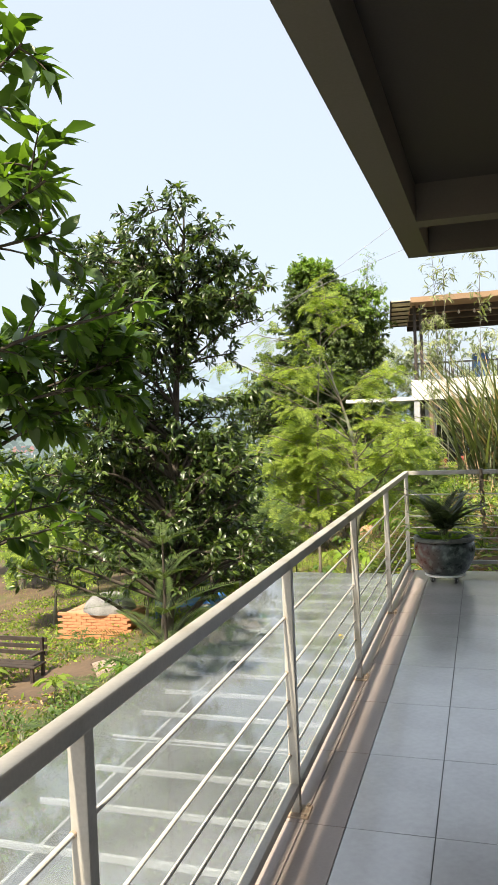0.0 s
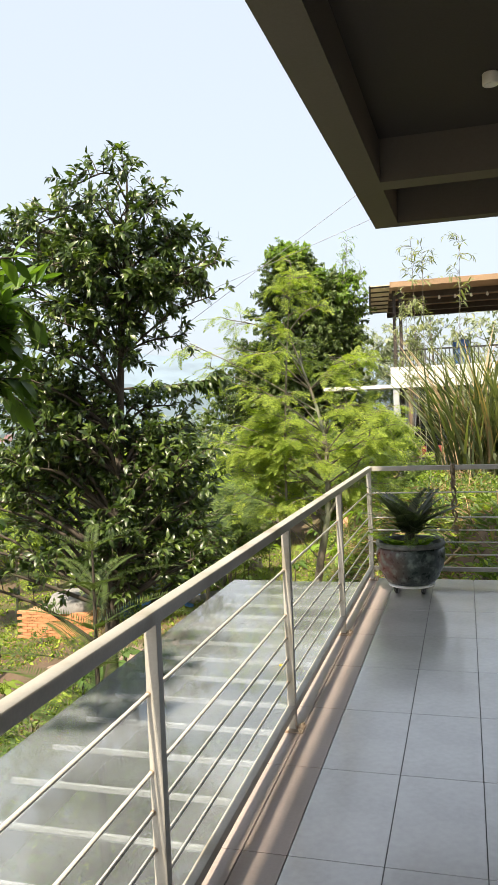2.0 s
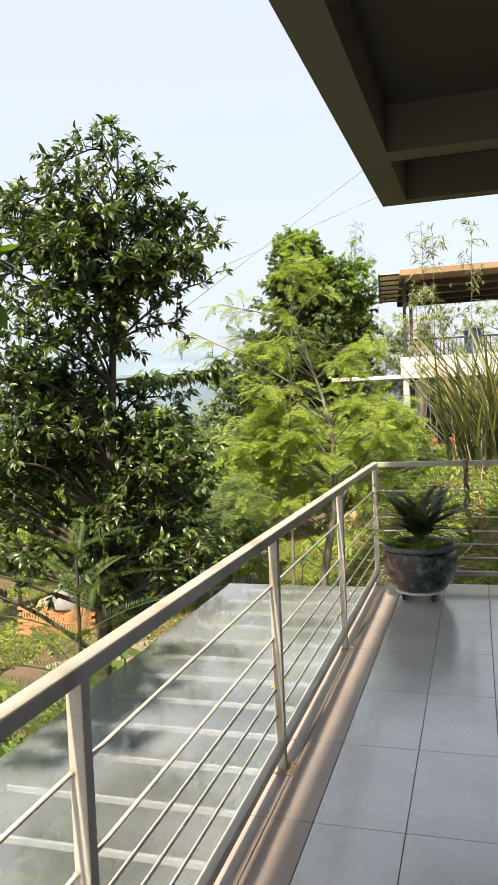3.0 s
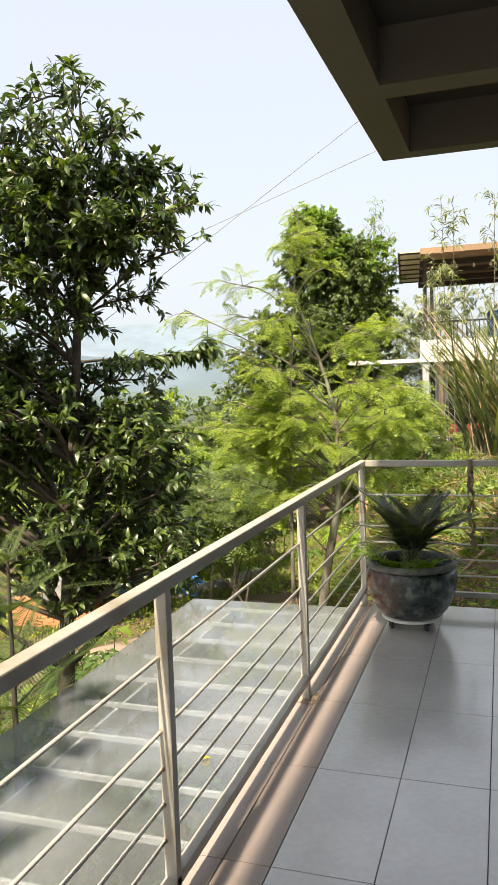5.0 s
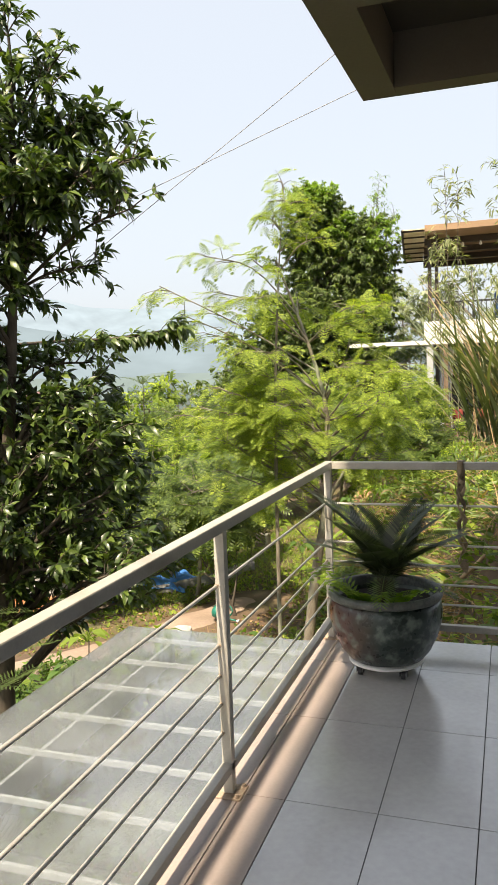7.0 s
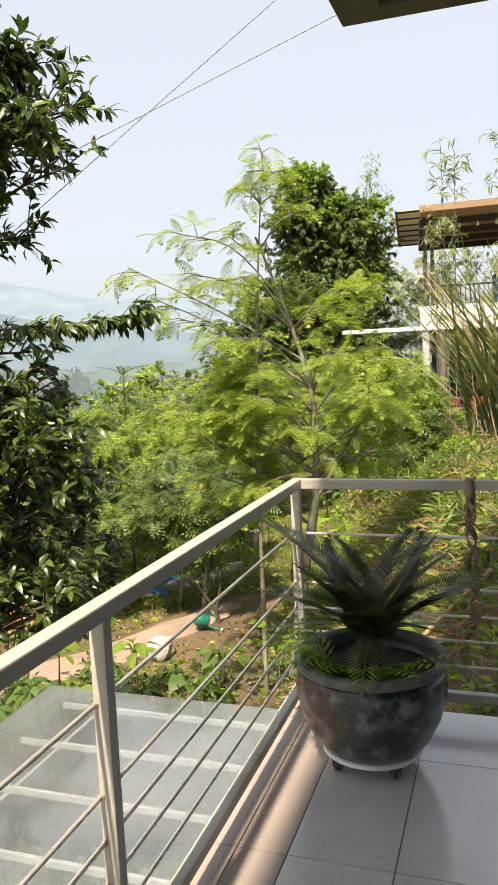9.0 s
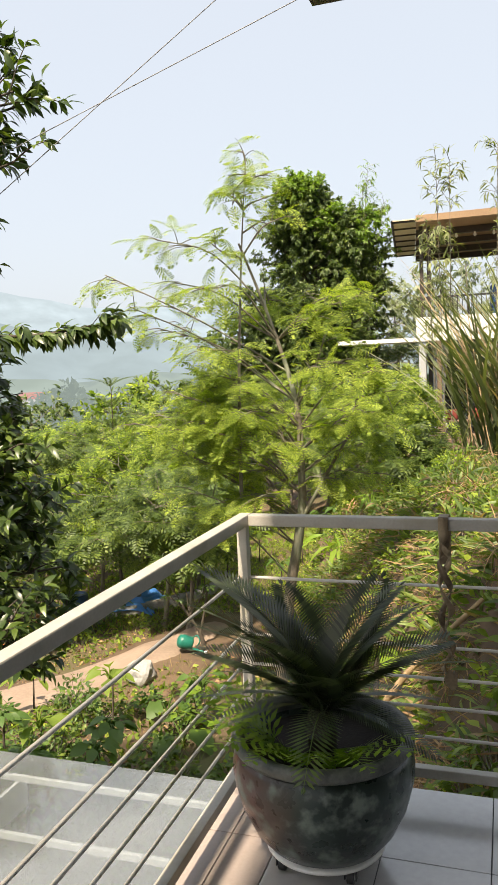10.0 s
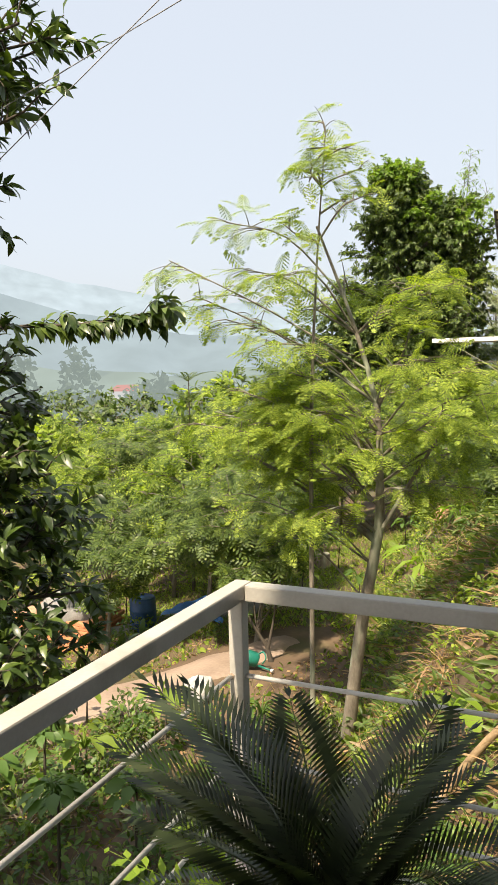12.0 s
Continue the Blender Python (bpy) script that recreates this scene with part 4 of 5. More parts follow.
tree("feathery_tree", (-2.51, 13.3, float(ground_z(-2.51, 13.3))), "slender pale-barked tree with feathery light green leaves", [(-2.53, 13.3, -2.75), (-2.34, 13.3, -1.3), (-2.16, 13.3, -0.35), (-2.14, 13.3, 0.3), (-2.17, 13.3, 0.99), (-2.43, 13.3, 1.89), (-2.75, 13.2, 2.8)], 0.078, limbs, BARK, FEATHER, PLUME, 0.25, 4.0, 9, 0.34, limb_r=0.15, droop=0.06, spread=0.6, lift=0.03, near=True, jitter=0.20, sunward=0.30, tier=0.75, start=0.55,
     forks=(((-2.18, 13.3, -0.40), (-1.20, 13.1, 1.15), 0.026), ((-2.19, 13.3, -0.42), (-2.80, 13.3, -0.02), 0.042), ((-2.80, 13.3, -0.02), (-3.5, 13.1, 0.45), 0.022), ((-2.18, 13.3, 0.9), (-1.80, 13.3, 1.75), 0.02), ((-2.16, 13.3, 0.5), (-3.1, 13.0, 1.05), 0.02)))
limbs = np.array([(-2.50, 12.8, 3.60), (-2.70, 12.8, 3.46), (-2.26, 12.8, 3.42), (-2.82, 12.75, 3.28), (-2.18, 12.85, 3.22), (-2.6, 12.6, 3.1), (-2.38, 13.0, 2.97), (-2.95, 12.8, 2.78), (-2.61, 12.6, 2.62), (-2.15, 12.8, 2.95), (-2.55, 13.05, 3.4), (-2.42, 12.55, 3.35)])
tree("feathery_tree", (-2.76, 12.9, float(ground_z(-2.76, 12.9))), "thin upright sapling with airy feathery top", [(-2.76, 12.9, -2.75), (-2.73, 12.9, 0.6), (-2.63, 12.85, 2.3), (-2.50, 12.8, 3.58)], 0.030, limbs, BARK, FEATHER, AIRY, 0.20, 2.8, 4, 0.16, droop=0.22, jitter=0.25, sunward=0.3, tier=0.7, start=0.35, rise=0.03)

# a low forked shrub beside the path
FX, FY = -4.15, 15.0
fg = float(ground_z(FX, FY))
tree("forked_shrub", (FX, FY, fg), "small forked shrub with bare stems beside the path", [(FX, FY, fg - 0.05), (FX - 0.08, FY, fg + 0.22), (FX - 0.22, FY, fg + 0.42)], 0.045, [(FX - 0.65, FY + 0.1, fg + 0.95), (FX - 0.35, FY - 0.1, fg + 1.1), (FX + 0.05, FY, fg + 1.05), (FX - 0.1, FY + 0.2, fg + 1.2)], DARKBARK, WEED, leaf_shape(0.36, 0.05, 0.25), 0.10, 5, 4, 0.20, limb_r=0.6, near=True, category="shrub",
     forks=(((FX - 0.08, FY, fg + 0.22), (FX - 0.58, FY, fg + 0.72), 0.026), ((FX - 0.05, FY, fg + 0.18), (FX + 0.08, FY, fg + 0.85), 0.024)))

# bright shrubs and small trees on the terrace
SHRUBS = ((-1.6, 17.2, 0.7, 1.2, 76), (-4.7, 15.7, 1.0, 2.4, 71), (-5.9, 24.0, 1.5, 2.8, 72), (-4.3, 23.8, 1.1, 2.1, 73), (-5.6, 18.3, 1.0, 2.5, 74), (-5.3, 16.1, 1.2, 2.6, 21), (-6.4, 17.3, 1.4, 3.0, 22), (-8.0, 18.8, 1.8, 3.4, 23), (-7.0, 20.6, 1.3, 3.1, 24), (-9.8, 20.8, 2.1, 3.8, 25), (-7.9, 23.4, 1.9, 3.7, 26), (-1.9, 18.6, 0.9, 1.9, 27), (-7.2, 15.4, 1.0, 2.3, 28), (-12.2, 22, 2.3, 4.0, 29), (-2.5, 22.2, 1.0, 1.9, 30), (-3.9, 25.5, 1.3, 2.4, 31), (-10.8, 17.6, 1.4, 2.8, 32), (-6.6, 25.2, 1.8, 3.6, 33), (-4.9, 27.4, 1.3, 3.4, 34), (-6.5, 28.4, 1.6, 4.2, 35), (-3.5, 26.9, 0.8, 1.7, 36), (-2.9, 25.4, 0.6, 1.6, 38), (-3.7, 35.0, 1.6, 4.4, 41))
for x, y, r, h, seed in SHRUBS:
    g = float(ground_z(x, y))
    limbs = around((x, y, g + h * 0.70), (r, r, h * 0.36), int(20 * r), seed, -0.7)
    tree("feathery_shrub", (x, y, g), "bushy small tree with bright yellow-green feathery leaves", [(x, y, g - 0.05), (x + 0.1, y, g + h * 0.35), (x, y + 0.1, g + h * 0.75)], 0.05, limbs, BARK, DEEP if seed % 5 in (1, 3) else SHRUB, LIGHT, 0.27, 6.5, 8, 0.42, group="shrubs on the terrace", droop=0.10, jitter=0.22, sunward=0.35, tier=0.7, spread=0.65, lift=0.05, start=0.45)

# the large dense tree by the other house
cx, cy = -6.2, 32.0
g = float(ground_z(cx, cy))
limbs = np.vstack([around((-6.1, cy, 4.0), (2.7, 2.2, 3.1), 125, 41, -0.9), around((-6.55, 31.4, 6.6), (1.1, 1.1, 1.2), 40, 42), around((-4.55, 31.7, 5.2), (1.1, 1.1, 1.75), 48, 43), around((-8.0, 31.7, 3.6), (1.4, 1.3, 1.7), 34, 45)])
limbs = np.vstack([limbs, around((-6.0, 32.2, 1.0), (2.4, 1.6, 1.7), 44, 48), around((-9.0, 31.7, 2.3), (1.6, 1.2, 1.6), 40, 50)])
limbs = limbs[limbs[:, 1] > 30.0]
tree("dense_tree", (cx, cy, g), "tall dense dark green tree wrapped in creeper", [(cx, cy, g - 0.1), (cx + 0.1, cy, 1.5), (cx - 0.1, cy, 4.3), (cx - 0.2, cy, 7.0)], 0.28, limbs, DARKBARK, DARKTREE, FLECK, 0.17, 26, 15, 0.62, droop=0.75, sunward=0.5, jitter=0.45)
limbs = np.vstack([around((-6.55, 31.0, 7.35), (0.85, 0.8, 0.7), 30, 46, -0.2), around((-5.2, 30.7, 6.3), (0.7, 0.5, 0.6), 8, 47), around((-3.95, 30.8, 5.9), (0.45, 0.4, 0.8), 10, 49)])
tree("creeper", (-6.55, 31.2, g), "bright green creeper climbing over a tree top", [(-6.55, 31.3, g), (-6.5, 31.3, 3.2), (-6.55, 31.1, 6.8)], 0.05, limbs, BARK, VINE, lozenge_shape(0.6), 0.14, 18, 11, 0.40, droop=0.5, category="climbing plant")


def spray(name, at, label, stems, material, leaf_n, size, shape, bark, r=0.02, category="bamboo", group=""):
    """Upright leaning stems, each with leaves along its upper part."""
    t = thing(name, at, label, category, group)
    lines, shoots = [], []
    for base, top, bend in stems:
        base, top = np.asarray(base, float), np.asarray(top, float)
        c = curve_of([base, (base + top) / 2 + np.array([0, 0, bend]), top], 14)
        lines.append((c, np.linspace(r, r * 0.25, 14)))
        shoots += twigs_from(c, 0.45, leaf_n, 0.32, 0.7, 0.05)
    for ln in lines:
        mass("stem", *tubes([ln], 6), bark, t, smooth=True)
    tagged(mass("twiggery", *tubes([(s, np.linspace(0.006, 0.003, len(s))) for s in shoots], 4), bark, t), kind="stuff")
    mass("foliage", *leaves_on(shoots, 7, size, shape, droop=0.5), material, t)
    return t


spray("bamboo", (-5.1, 31.5, g), "bamboo stems arching above the tree canopy", [((-5.2, 31.5, g), (-4.15, 31.0, 8.0), 0.5), ((-5.0, 31.5, g), (-3.70, 31.2, 6.85), 0.5), ((-5.3, 31.6, g), (-4.35, 31.2, 7.4), 0.4)], VINE, 90, 0.20, NARROW, BARK)
gb = float(ground_z(-1.0, 20))
spray("bamboo", (-1.0, 20, gb), "slim bamboo with pale drooping leaf tufts", [((-1.0, 20, gb), (-1.1, 19.9, 5.2), 0), ((-1.15, 20.1, gb), (-1.3, 20, 4.1), 0), ((-0.9, 20.0, gb), (-0.85, 19.9, 5.1), 0), ((-0.1, 20.1, gb), (-0.0, 19.9, 5.3), 0)], BAMBOOLEAF, 34, 0.21, NARROW, BARK, 0.014)

# haze-greyed trees behind the other house, and woods toward the valley
for x, y, r, h, seed, lm in ((-1.5, 40, 2.6, 9.2, 51, HAZETREE), (2.0, 41, 2.8, 9.6, 52, HAZETREE), (-4.5, 39, 2.2, 7.2, 53, HAZETREE), (-9.8, 33, 2.6, 5.4, 54, DARKTREE), (-13.5, 34, 3.0, 5.2, 55, DARKTREE), (-17, 30, 2.8, 4.8, 56, DARKTREE), (-20.5, 27, 2.8, 4.6, 57, DARKTREE), (-11.5, 27, 2.0, 4.6, 58, SHRUB), (-24, 36, 3.2, 5.5, 59, DARKTREE), (-16, 24, 2.0, 4.0, 60, SHRUB)):
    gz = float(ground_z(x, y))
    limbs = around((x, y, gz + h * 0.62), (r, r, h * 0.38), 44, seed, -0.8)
    tree("garden_tree", (x, y, gz), "hazy grey-green tree behind the other house" if lm is HAZETREE else "leafy green tree on the lower garden slope", [(x, y, gz - 0.1), (x + 0.15, y, gz + h * 0.4), (x, y, gz + h * 0.8)], 0.14, limbs, BARK, lm, leaf_shape(0.4, 0.04, 0.25), 0.30, 8, 6, 0.8, group="background trees", droop=0.35)

# ---- the other house ----
def other_house():
    h = thing("house", (0, 30, -1.0), "modern white house with flat brown-lined roof", "house")
    part("parapet", box(bmesh.new(), (-2.48, 28.9, 2.04), (6.0, 29.15, 2.77), 0.01), WHITE, h, "white rendered parapet")
    part("slab", box(bmesh.new(), (-4.92, 28.92, 2.045), (-2.482, 30.2, 2.165), 0.01), WHITE, h, "thin white cantilevered slab")
    part("terrace_floor", box(bmesh.new(), (-2.48, 29.152, 2.1), (6, 34, 2.3)), CONCRETE, h)
    part("column", box(bmesh.new(), (-2.42, 28.95, -1.95), (-2.21, 29.2, 2.038), 0.008), COLUMN, h, "grey painted column")
    part("post", box(bmesh.new(), (-1.86, 28.6, -1.95), (-1.73, 28.74, 2.04), 0.008), WOOD, h, "slim weathered wooden post")
    part("back_wall", box(bmesh.new(), (-2.42, 32.0, -2.2), (6, 32.2, 2.098)), DARKWOOD, h, "dark inner wall")
    part("porch_floor", box(bmesh.new(), (-2.42, 29.3, -2.2), (6, 31.998, -0.86)), WOOD, h)
    for y0, z1 in ((29.02, -0.95), (28.5, -1.07), (27.98, -1.20)):
        part("step", box(bmesh.new(), (-2.15, y0 - 0.25, -2.0), (-0.6, y0 + 0.268, z1), 0.008), WOOD, h)
    for x in (-2.2, -0.9, 0.4):
        part("window_frame", box(bmesh.new(), (x - 0.03, 30.4, -0.86), (x + 0.03, 30.46, 2.1)), DARKWOOD, h)
    for x in (-2.17, -0.87):
        part("pane", box(bmesh.new(), (x, 30.42, -0.85), (x + 1.24, 30.432, 2.09)), PANE, h)
    roof_o = part("roof", prism(bmesh.new(), [(-2.35, 28.3), (6.0, 28.3), (6.0, 36.0), (-3.2, 36.0)], 5.52, 5.66), CLADDING, h, "flat roof with tan boarded underside")
    for y in (29.9, 31.9, 33.9, 35.8):
        x0 = -2.35 - 0.11 * (y - 28.3)
        part("beam", box(bmesh.new(), (x0, y - 0.09, 5.32), (6.0, y + 0.09, 5.518), 0.005), DARKWOOD, roof_o, "dark timber beam")
    part("fascia", box(bmesh.new(), (-2.36, 28.26, 5.50), (6.0, 28.298, 5.69), 0.004), CLADDING, roof_o)
    part("eave_sheet", prism(bmesh.new(), [(-3.05, 28.3), (-2.355, 28.3), (-3.2, 35.9), (-3.93, 35.9)], 5.58, 5.61), SHEET, roof_o, "translucent cream eave sheeting")
    for k in range(7):
        y = 28.4 + k * 1.2
        x0 = -3.05 - 0.115 * (y - 28.3)
        part("batten", box(bmesh.new(), (x0, y - 0.035, 5.535), (x0 + 0.73, y + 0.035, 5.579)), DARKWOOD, roof_o)
    mass("edge_batten", *tubes([([(-3.05, 28.28, 5.58), (-3.93, 35.9, 5.58)], [0.04, 0.04])], 4), DARKWOOD, roof_o)
    for x in (-2.32, -2.10):
        part("roof_post", box(bmesh.new(), (x - 0.055, 29.2, 2.3), (x + 0.055, 29.31, 5.52), 0.006), DARKWOOD, h, "black steel roof post")
    part("terrace_rail", box(bmesh.new(), (-2.45, 29.42, 3.36), (6, 29.47, 3.42)), BLACK, h, "black terrace railing")
    for k in range(22):
        x = -2.40 + k * 0.14
        part("baluster", rod(bmesh.new(), (x, 29.445, 2.3), (x, 29.445, 3.365), 0.014, sides=6), BLACK, h)
    for k in range(7):
        x = -1.3 + k * 0.55
        part("bulb", lathe(bmesh.new(), [(0.0, -0.10), (0.05, -0.055), (0.035, 0.0), (0.014, 0.05), (0.0, 0.05)], (x, 29.7, 5.26), 12), WHITE, h, "small hanging bulb of a light string", smooth=True)
    return h


other_house()
cur = thing("curtain", (-2.0, 30.3, -0.86), "white curtain gathered beside a window", "curtain")
cv, n = [], 60
for k in range(n):
    s = k / (n - 1)
    for j in range(12):
        q = j / 11
        pinch = 0.55 + 0.45 * abs(q - 0.35) ** 0.7
        cv.append((-2.12 + (0.55 * s) * pinch, 30.25 + 0.05 * math.sin(s * 40), -0.75 + 2.7 * q))
i = (np.arange(n - 1)[:, None] * 12 + np.arange(11)[None, :]).ravel()
mass("cloth", cv, np.stack([i, i + 12, i + 13, i + 1], -1), CLOTH, cur, smooth=True)
bench2 = thing("porch_bench", (-1.5, 29.9, -0.86), "low wooden porch bench holding red cushions", "bench")
part("seat", box(bmesh.new(), (-1.85, 29.6, -0.50), (-0.5, 30.1, -0.44), 0.008), WOOD, bench2)
for x in (-1.78, -0.57):
    for y in (29.66, 30.04):
        part("leg", box(bmesh.new(), (x - 0.03, y - 0.03, -0.859), (x + 0.03, y + 0.03, -0.501)), WOOD, bench2)
for x, m in ((-1.55, REDCLOTH), (-0.85, REDCLOTH)):
    c = part("cushion", box(bmesh.new(), (x - 0.19, 29.9, -0.439), (x + 0.19, 30.05, -0.10), 0.06), m, smooth=True)
    tagged(c, "red cushion on the porch bench" if m is REDCLOTH else "pale cushion on the porch bench", "cushion", "porch cushions")


def bamboo_fence():
    t = thing("bamboo_fence", (-3.4, 27.6, -1.1), "weathered bamboo fence with upright canes", "fence")
    for k in range(17):
        x = -4.15 + k * 0.113
        gz = float(ground_z(x, 27.6))
        part("cane", rod(bmesh.new(), (x, 27.6, gz - 0.05), (x, 27.6, -0.26 + 0.03 * math.sin(k * 2.1)), 0.026, 0.02, 7), BAMBOO, t, smooth=True)
    for z in (-0.31, -0.76):
        part("cross_cane", rod(bmesh.new(), (-4.22, 27.55, z), (-2.3, 27.55, z + 0.02), 0.03, 0.026, 7), BAMBOO, t, smooth=True)


bamboo_fence()
tank = thing("water_drum", (0.0, 29.9, 2.3), "blue plastic drum on the house terrace", "drum")
part("body", lathe(bmesh.new(), [(0, 0), (0.28, 0), (0.30, 0.05), (0.30, 0.4), (0.31, 0.42), (0.30, 0.44), (0.30, 1.3), (0.26, 1.38), (0.0, 1.38)], (-0.05, 29.9, 2.3), 28), BARREL, tank, smooth=True)

# tall reeds on the bank
def reeds():
    t = thing("reed_clump", (0.35, 16.8, 0.0), "tall clump of reeds with dry and green blades", "reeds")
    n = 520
    x, y = rng.normal(0.50, 0.38, n), rng.normal(16.9, 0.3, n)
    z = ground_z(x, y)
    way = np.column_stack([rng.normal(-0.04, 0.13, n), rng.normal(-0.05, 0.13, n), np.ones(n)])
    up = np.column_stack([rng.normal(0, 1, (n, 2)), np.zeros(n)])
    v, f = strew(*blade_shape(0.024, 0.60, 9), np.column_stack([x, y, z]), way, up, rng.uniform(1.4, 3.35, n))
    tagged(mass("bladework", v, f, REED, t), kind="stuff")
    for k in range(26):
        bx, by = rng.normal(0.15, 0.24), rng.normal(16.7, 0.25)
        bz = float(ground_z(bx, by))
        top = np.array([bx + rng.normal(-0.05, 0.22), by + rng.normal(0, 0.3), bz + rng.uniform(0.9, 2.4)])
        mass("stalk", *tubes([(curve_of([(bx, by, bz - 0.05), (bx * 0.6 + top[0] * 0.4, by, bz + 0.6), top], 7), np.linspace(0.014, 0.006, 7))], 6), DRYWOOD, t, smooth=True)


reeds()


# ---- small things in the garden ----
def norfolk_pine(x, y, top, label):
    g = float(ground_z(x, y))
    t = thing("pine_sapling", (x, y, g), label, "conifer")
    mass("trunk", *tubes([(curve_of([(x, y, g - 0.05), (x + 0.02, y, top)], 8), np.linspace(0.04, 0.008, 8))], 8), DARKBARK, t, smooth=True)
    needle = frond_shape(38, 0.15, 0.013, lift=0.35, droop=0.30, tip=0.45, seg=0.010)
    pos, way, siz = [], [], []
    hgt = top - g
    for k in range(9):
        s = 0.18 + 0.80 * k / 8
        for q in range(6):
            a = q * math.pi / 3 + k * 0.5 + rng.normal(0, 0.1)
            pos.append((x, y, g + hgt * s))
            way.append((math.cos(a), math.sin(a), 0.28 + 0.35 * s))
            siz.append(hgt * (0.56 - 0.44 * s) + 0.12)
    for p, w, s in zip(pos, way, siz):
        mass("branch", *strew(*needle, [p], [w], [(0, 0, 1.0)], s), CONIFER, t)


norfolk_pine(-2.80, 6.4, 0.40, "young conifer with tiered feathery branches")
norfolk_pine(-7.75, 19.2, 1.25, "small bright conifer with tiered branches")


def garden_bench(x, y):
    g = float(ground_z(x, y))
    t = thing("garden_bench", (x, y, g), "old dark wooden garden bench with slatted back", "bench")
    for k in range(3):
        part("seat_slat", box(bmesh.new(), (x - 0.8, y - 0.2 + k * 0.14, g + 0.40), (x + 0.8, y - 0.08 + k * 0.14, g + 0.43), 0.006), DARKWOOD, t)
    for k in range(3):
        part("back_slat", box(bmesh.new(), (x - 0.8, y + 0.24, g + 0.52 + k * 0.13), (x + 0.8, y + 0.27, g + 0.60 + k * 0.13), 0.006), DARKWOOD, t)
    for sx in (-1, 1):
        part("leg", box(bmesh.new(), (x + sx * 0.72 - 0.03, y - 0.18, g - 0.08), (x + sx * 0.72 + 0.03, y - 0.12, g + 0.399), 0.005), DARKWOOD, t)
        part("leg", box(bmesh.new(), (x + sx * 0.72 - 0.03, y + 0.18, g - 0.08), (x + sx * 0.72 + 0.03, y + 0.239, g + 0.88), 0.005), DARKWOOD, t)
        part("armrest", box(bmesh.new(), (x + sx * 0.72 - 0.04, y - 0.2, g + 0.60), (x + sx * 0.72 + 0.04, y + 0.22, g + 0.635), 0.005), DARKWOOD, t)


garden_bench(-8.85, 12.6)


def brick_oven(x, y):
    g = float(ground_z(x, y)) - 0.05
    t = thing("brick_oven", (x, y, g), "orange brick outdoor oven with grey domed top", "oven")
    part("core", box(bmesh.new(), (x - 0.78, y - 0.48, g), (x + 0.78, y + 0.5, g + 0.58)), CLAY, t)
    bm = box(bmesh.new(), (-0.118, -0.05, -0.030), (0.118, 0.05, 0.030), 0.006)
    me = bpy.data.meshes.new("brick")
    bm.to_mesh(me)
    bm.free()
    me.materials.append(ORANGE)
    for r in range(9):
        for k in range(7):
            b = new("brick", me)
            b.location = (x - 0.72 + 0.245 * k + (0.12 if r % 2 else 0) - 0.06, y - 0.49, g + 0.035 + 0.067 * r)
            attach(b, t)
        for k in range(4):
            b = new("brick", me)
            b.location = (x + 0.80, y - 0.38 + 0.245 * k + (0.12 if r % 2 else 0) - 0.06, g + 0.035 + 0.067 * r)
            b.rotation_euler = (0, 0, math.pi / 2)
            attach(b, t)
    part("dome", lathe(bmesh.new(), [(0.60, 0.585), (0.60, 0.64), (0.55, 0.76), (0.43, 0.88), (0.24, 0.95), (0.0, 0.97)], (x + 0.15, y, g), 32), ROCK, t, "grey plastered dome", smooth=True)


brick_oven(-8.6, 16.2)


def tarp(x, y, sx, sy, label):
    g = float(ground_z(x, y))
    n = 26
    u, w = np.meshgrid(np.linspace(-1, 1, n), np.linspace(-1, 1, n))
    px, py = x + u * sx + 0.1 * np.sin(w * 5), y + w * sy + 0.1 * np.sin(u * 4)
    pz = ground_z(px, py) + 0.05 + 0.28 * np.exp(-(u ** 2 + w ** 2) * 1.5) + 0.05 * np.sin(u * 9 + w * 3) * np.cos(w * 8)
    v = np.stack([px, py, pz], -1).reshape(-1, 3)
    i = (np.arange(n - 1)[:, None] * n + np.arange(n - 1)[None, :]).ravel()
    ob = mass("tarpaulin", v, np.stack([i, i + 1, i + n + 1, i + n], -1), TARP, smooth=True)
    so = ob.modifiers.new("thick", "SOLIDIFY")
    so.thickness = 0.012
    tagged(ob, label, "tarpaulin")


tarp(-6.55, 17.3, 0.65, 0.55, "crumpled blue plastic sheet lying in garden")


def drum(x, y, r, h, material, label):
    g = float(ground_z(x, y)) - 0.03
    t = thing("drum", (x, y, g), label, "drum")
    part("body", lathe(bmesh.new(), [(0, 0), (r * 0.95, 0), (r, 0.03), (r, h * 0.32), (r * 1.04, h * 0.34), (r, h * 0.36), (r, h * 0.64), (r * 1.04, h * 0.66), (r, h * 0.68), (r, h * 0.95), (r * 0.92, h), (r * 0.88, h * 0.97), (0, h * 0.97)], (x, y, g), 28), material, t, smooth=True)


drum(-7.15, 16.4, 0.22, 0.62, BARREL, "dark blue plastic barrel standing on soil")


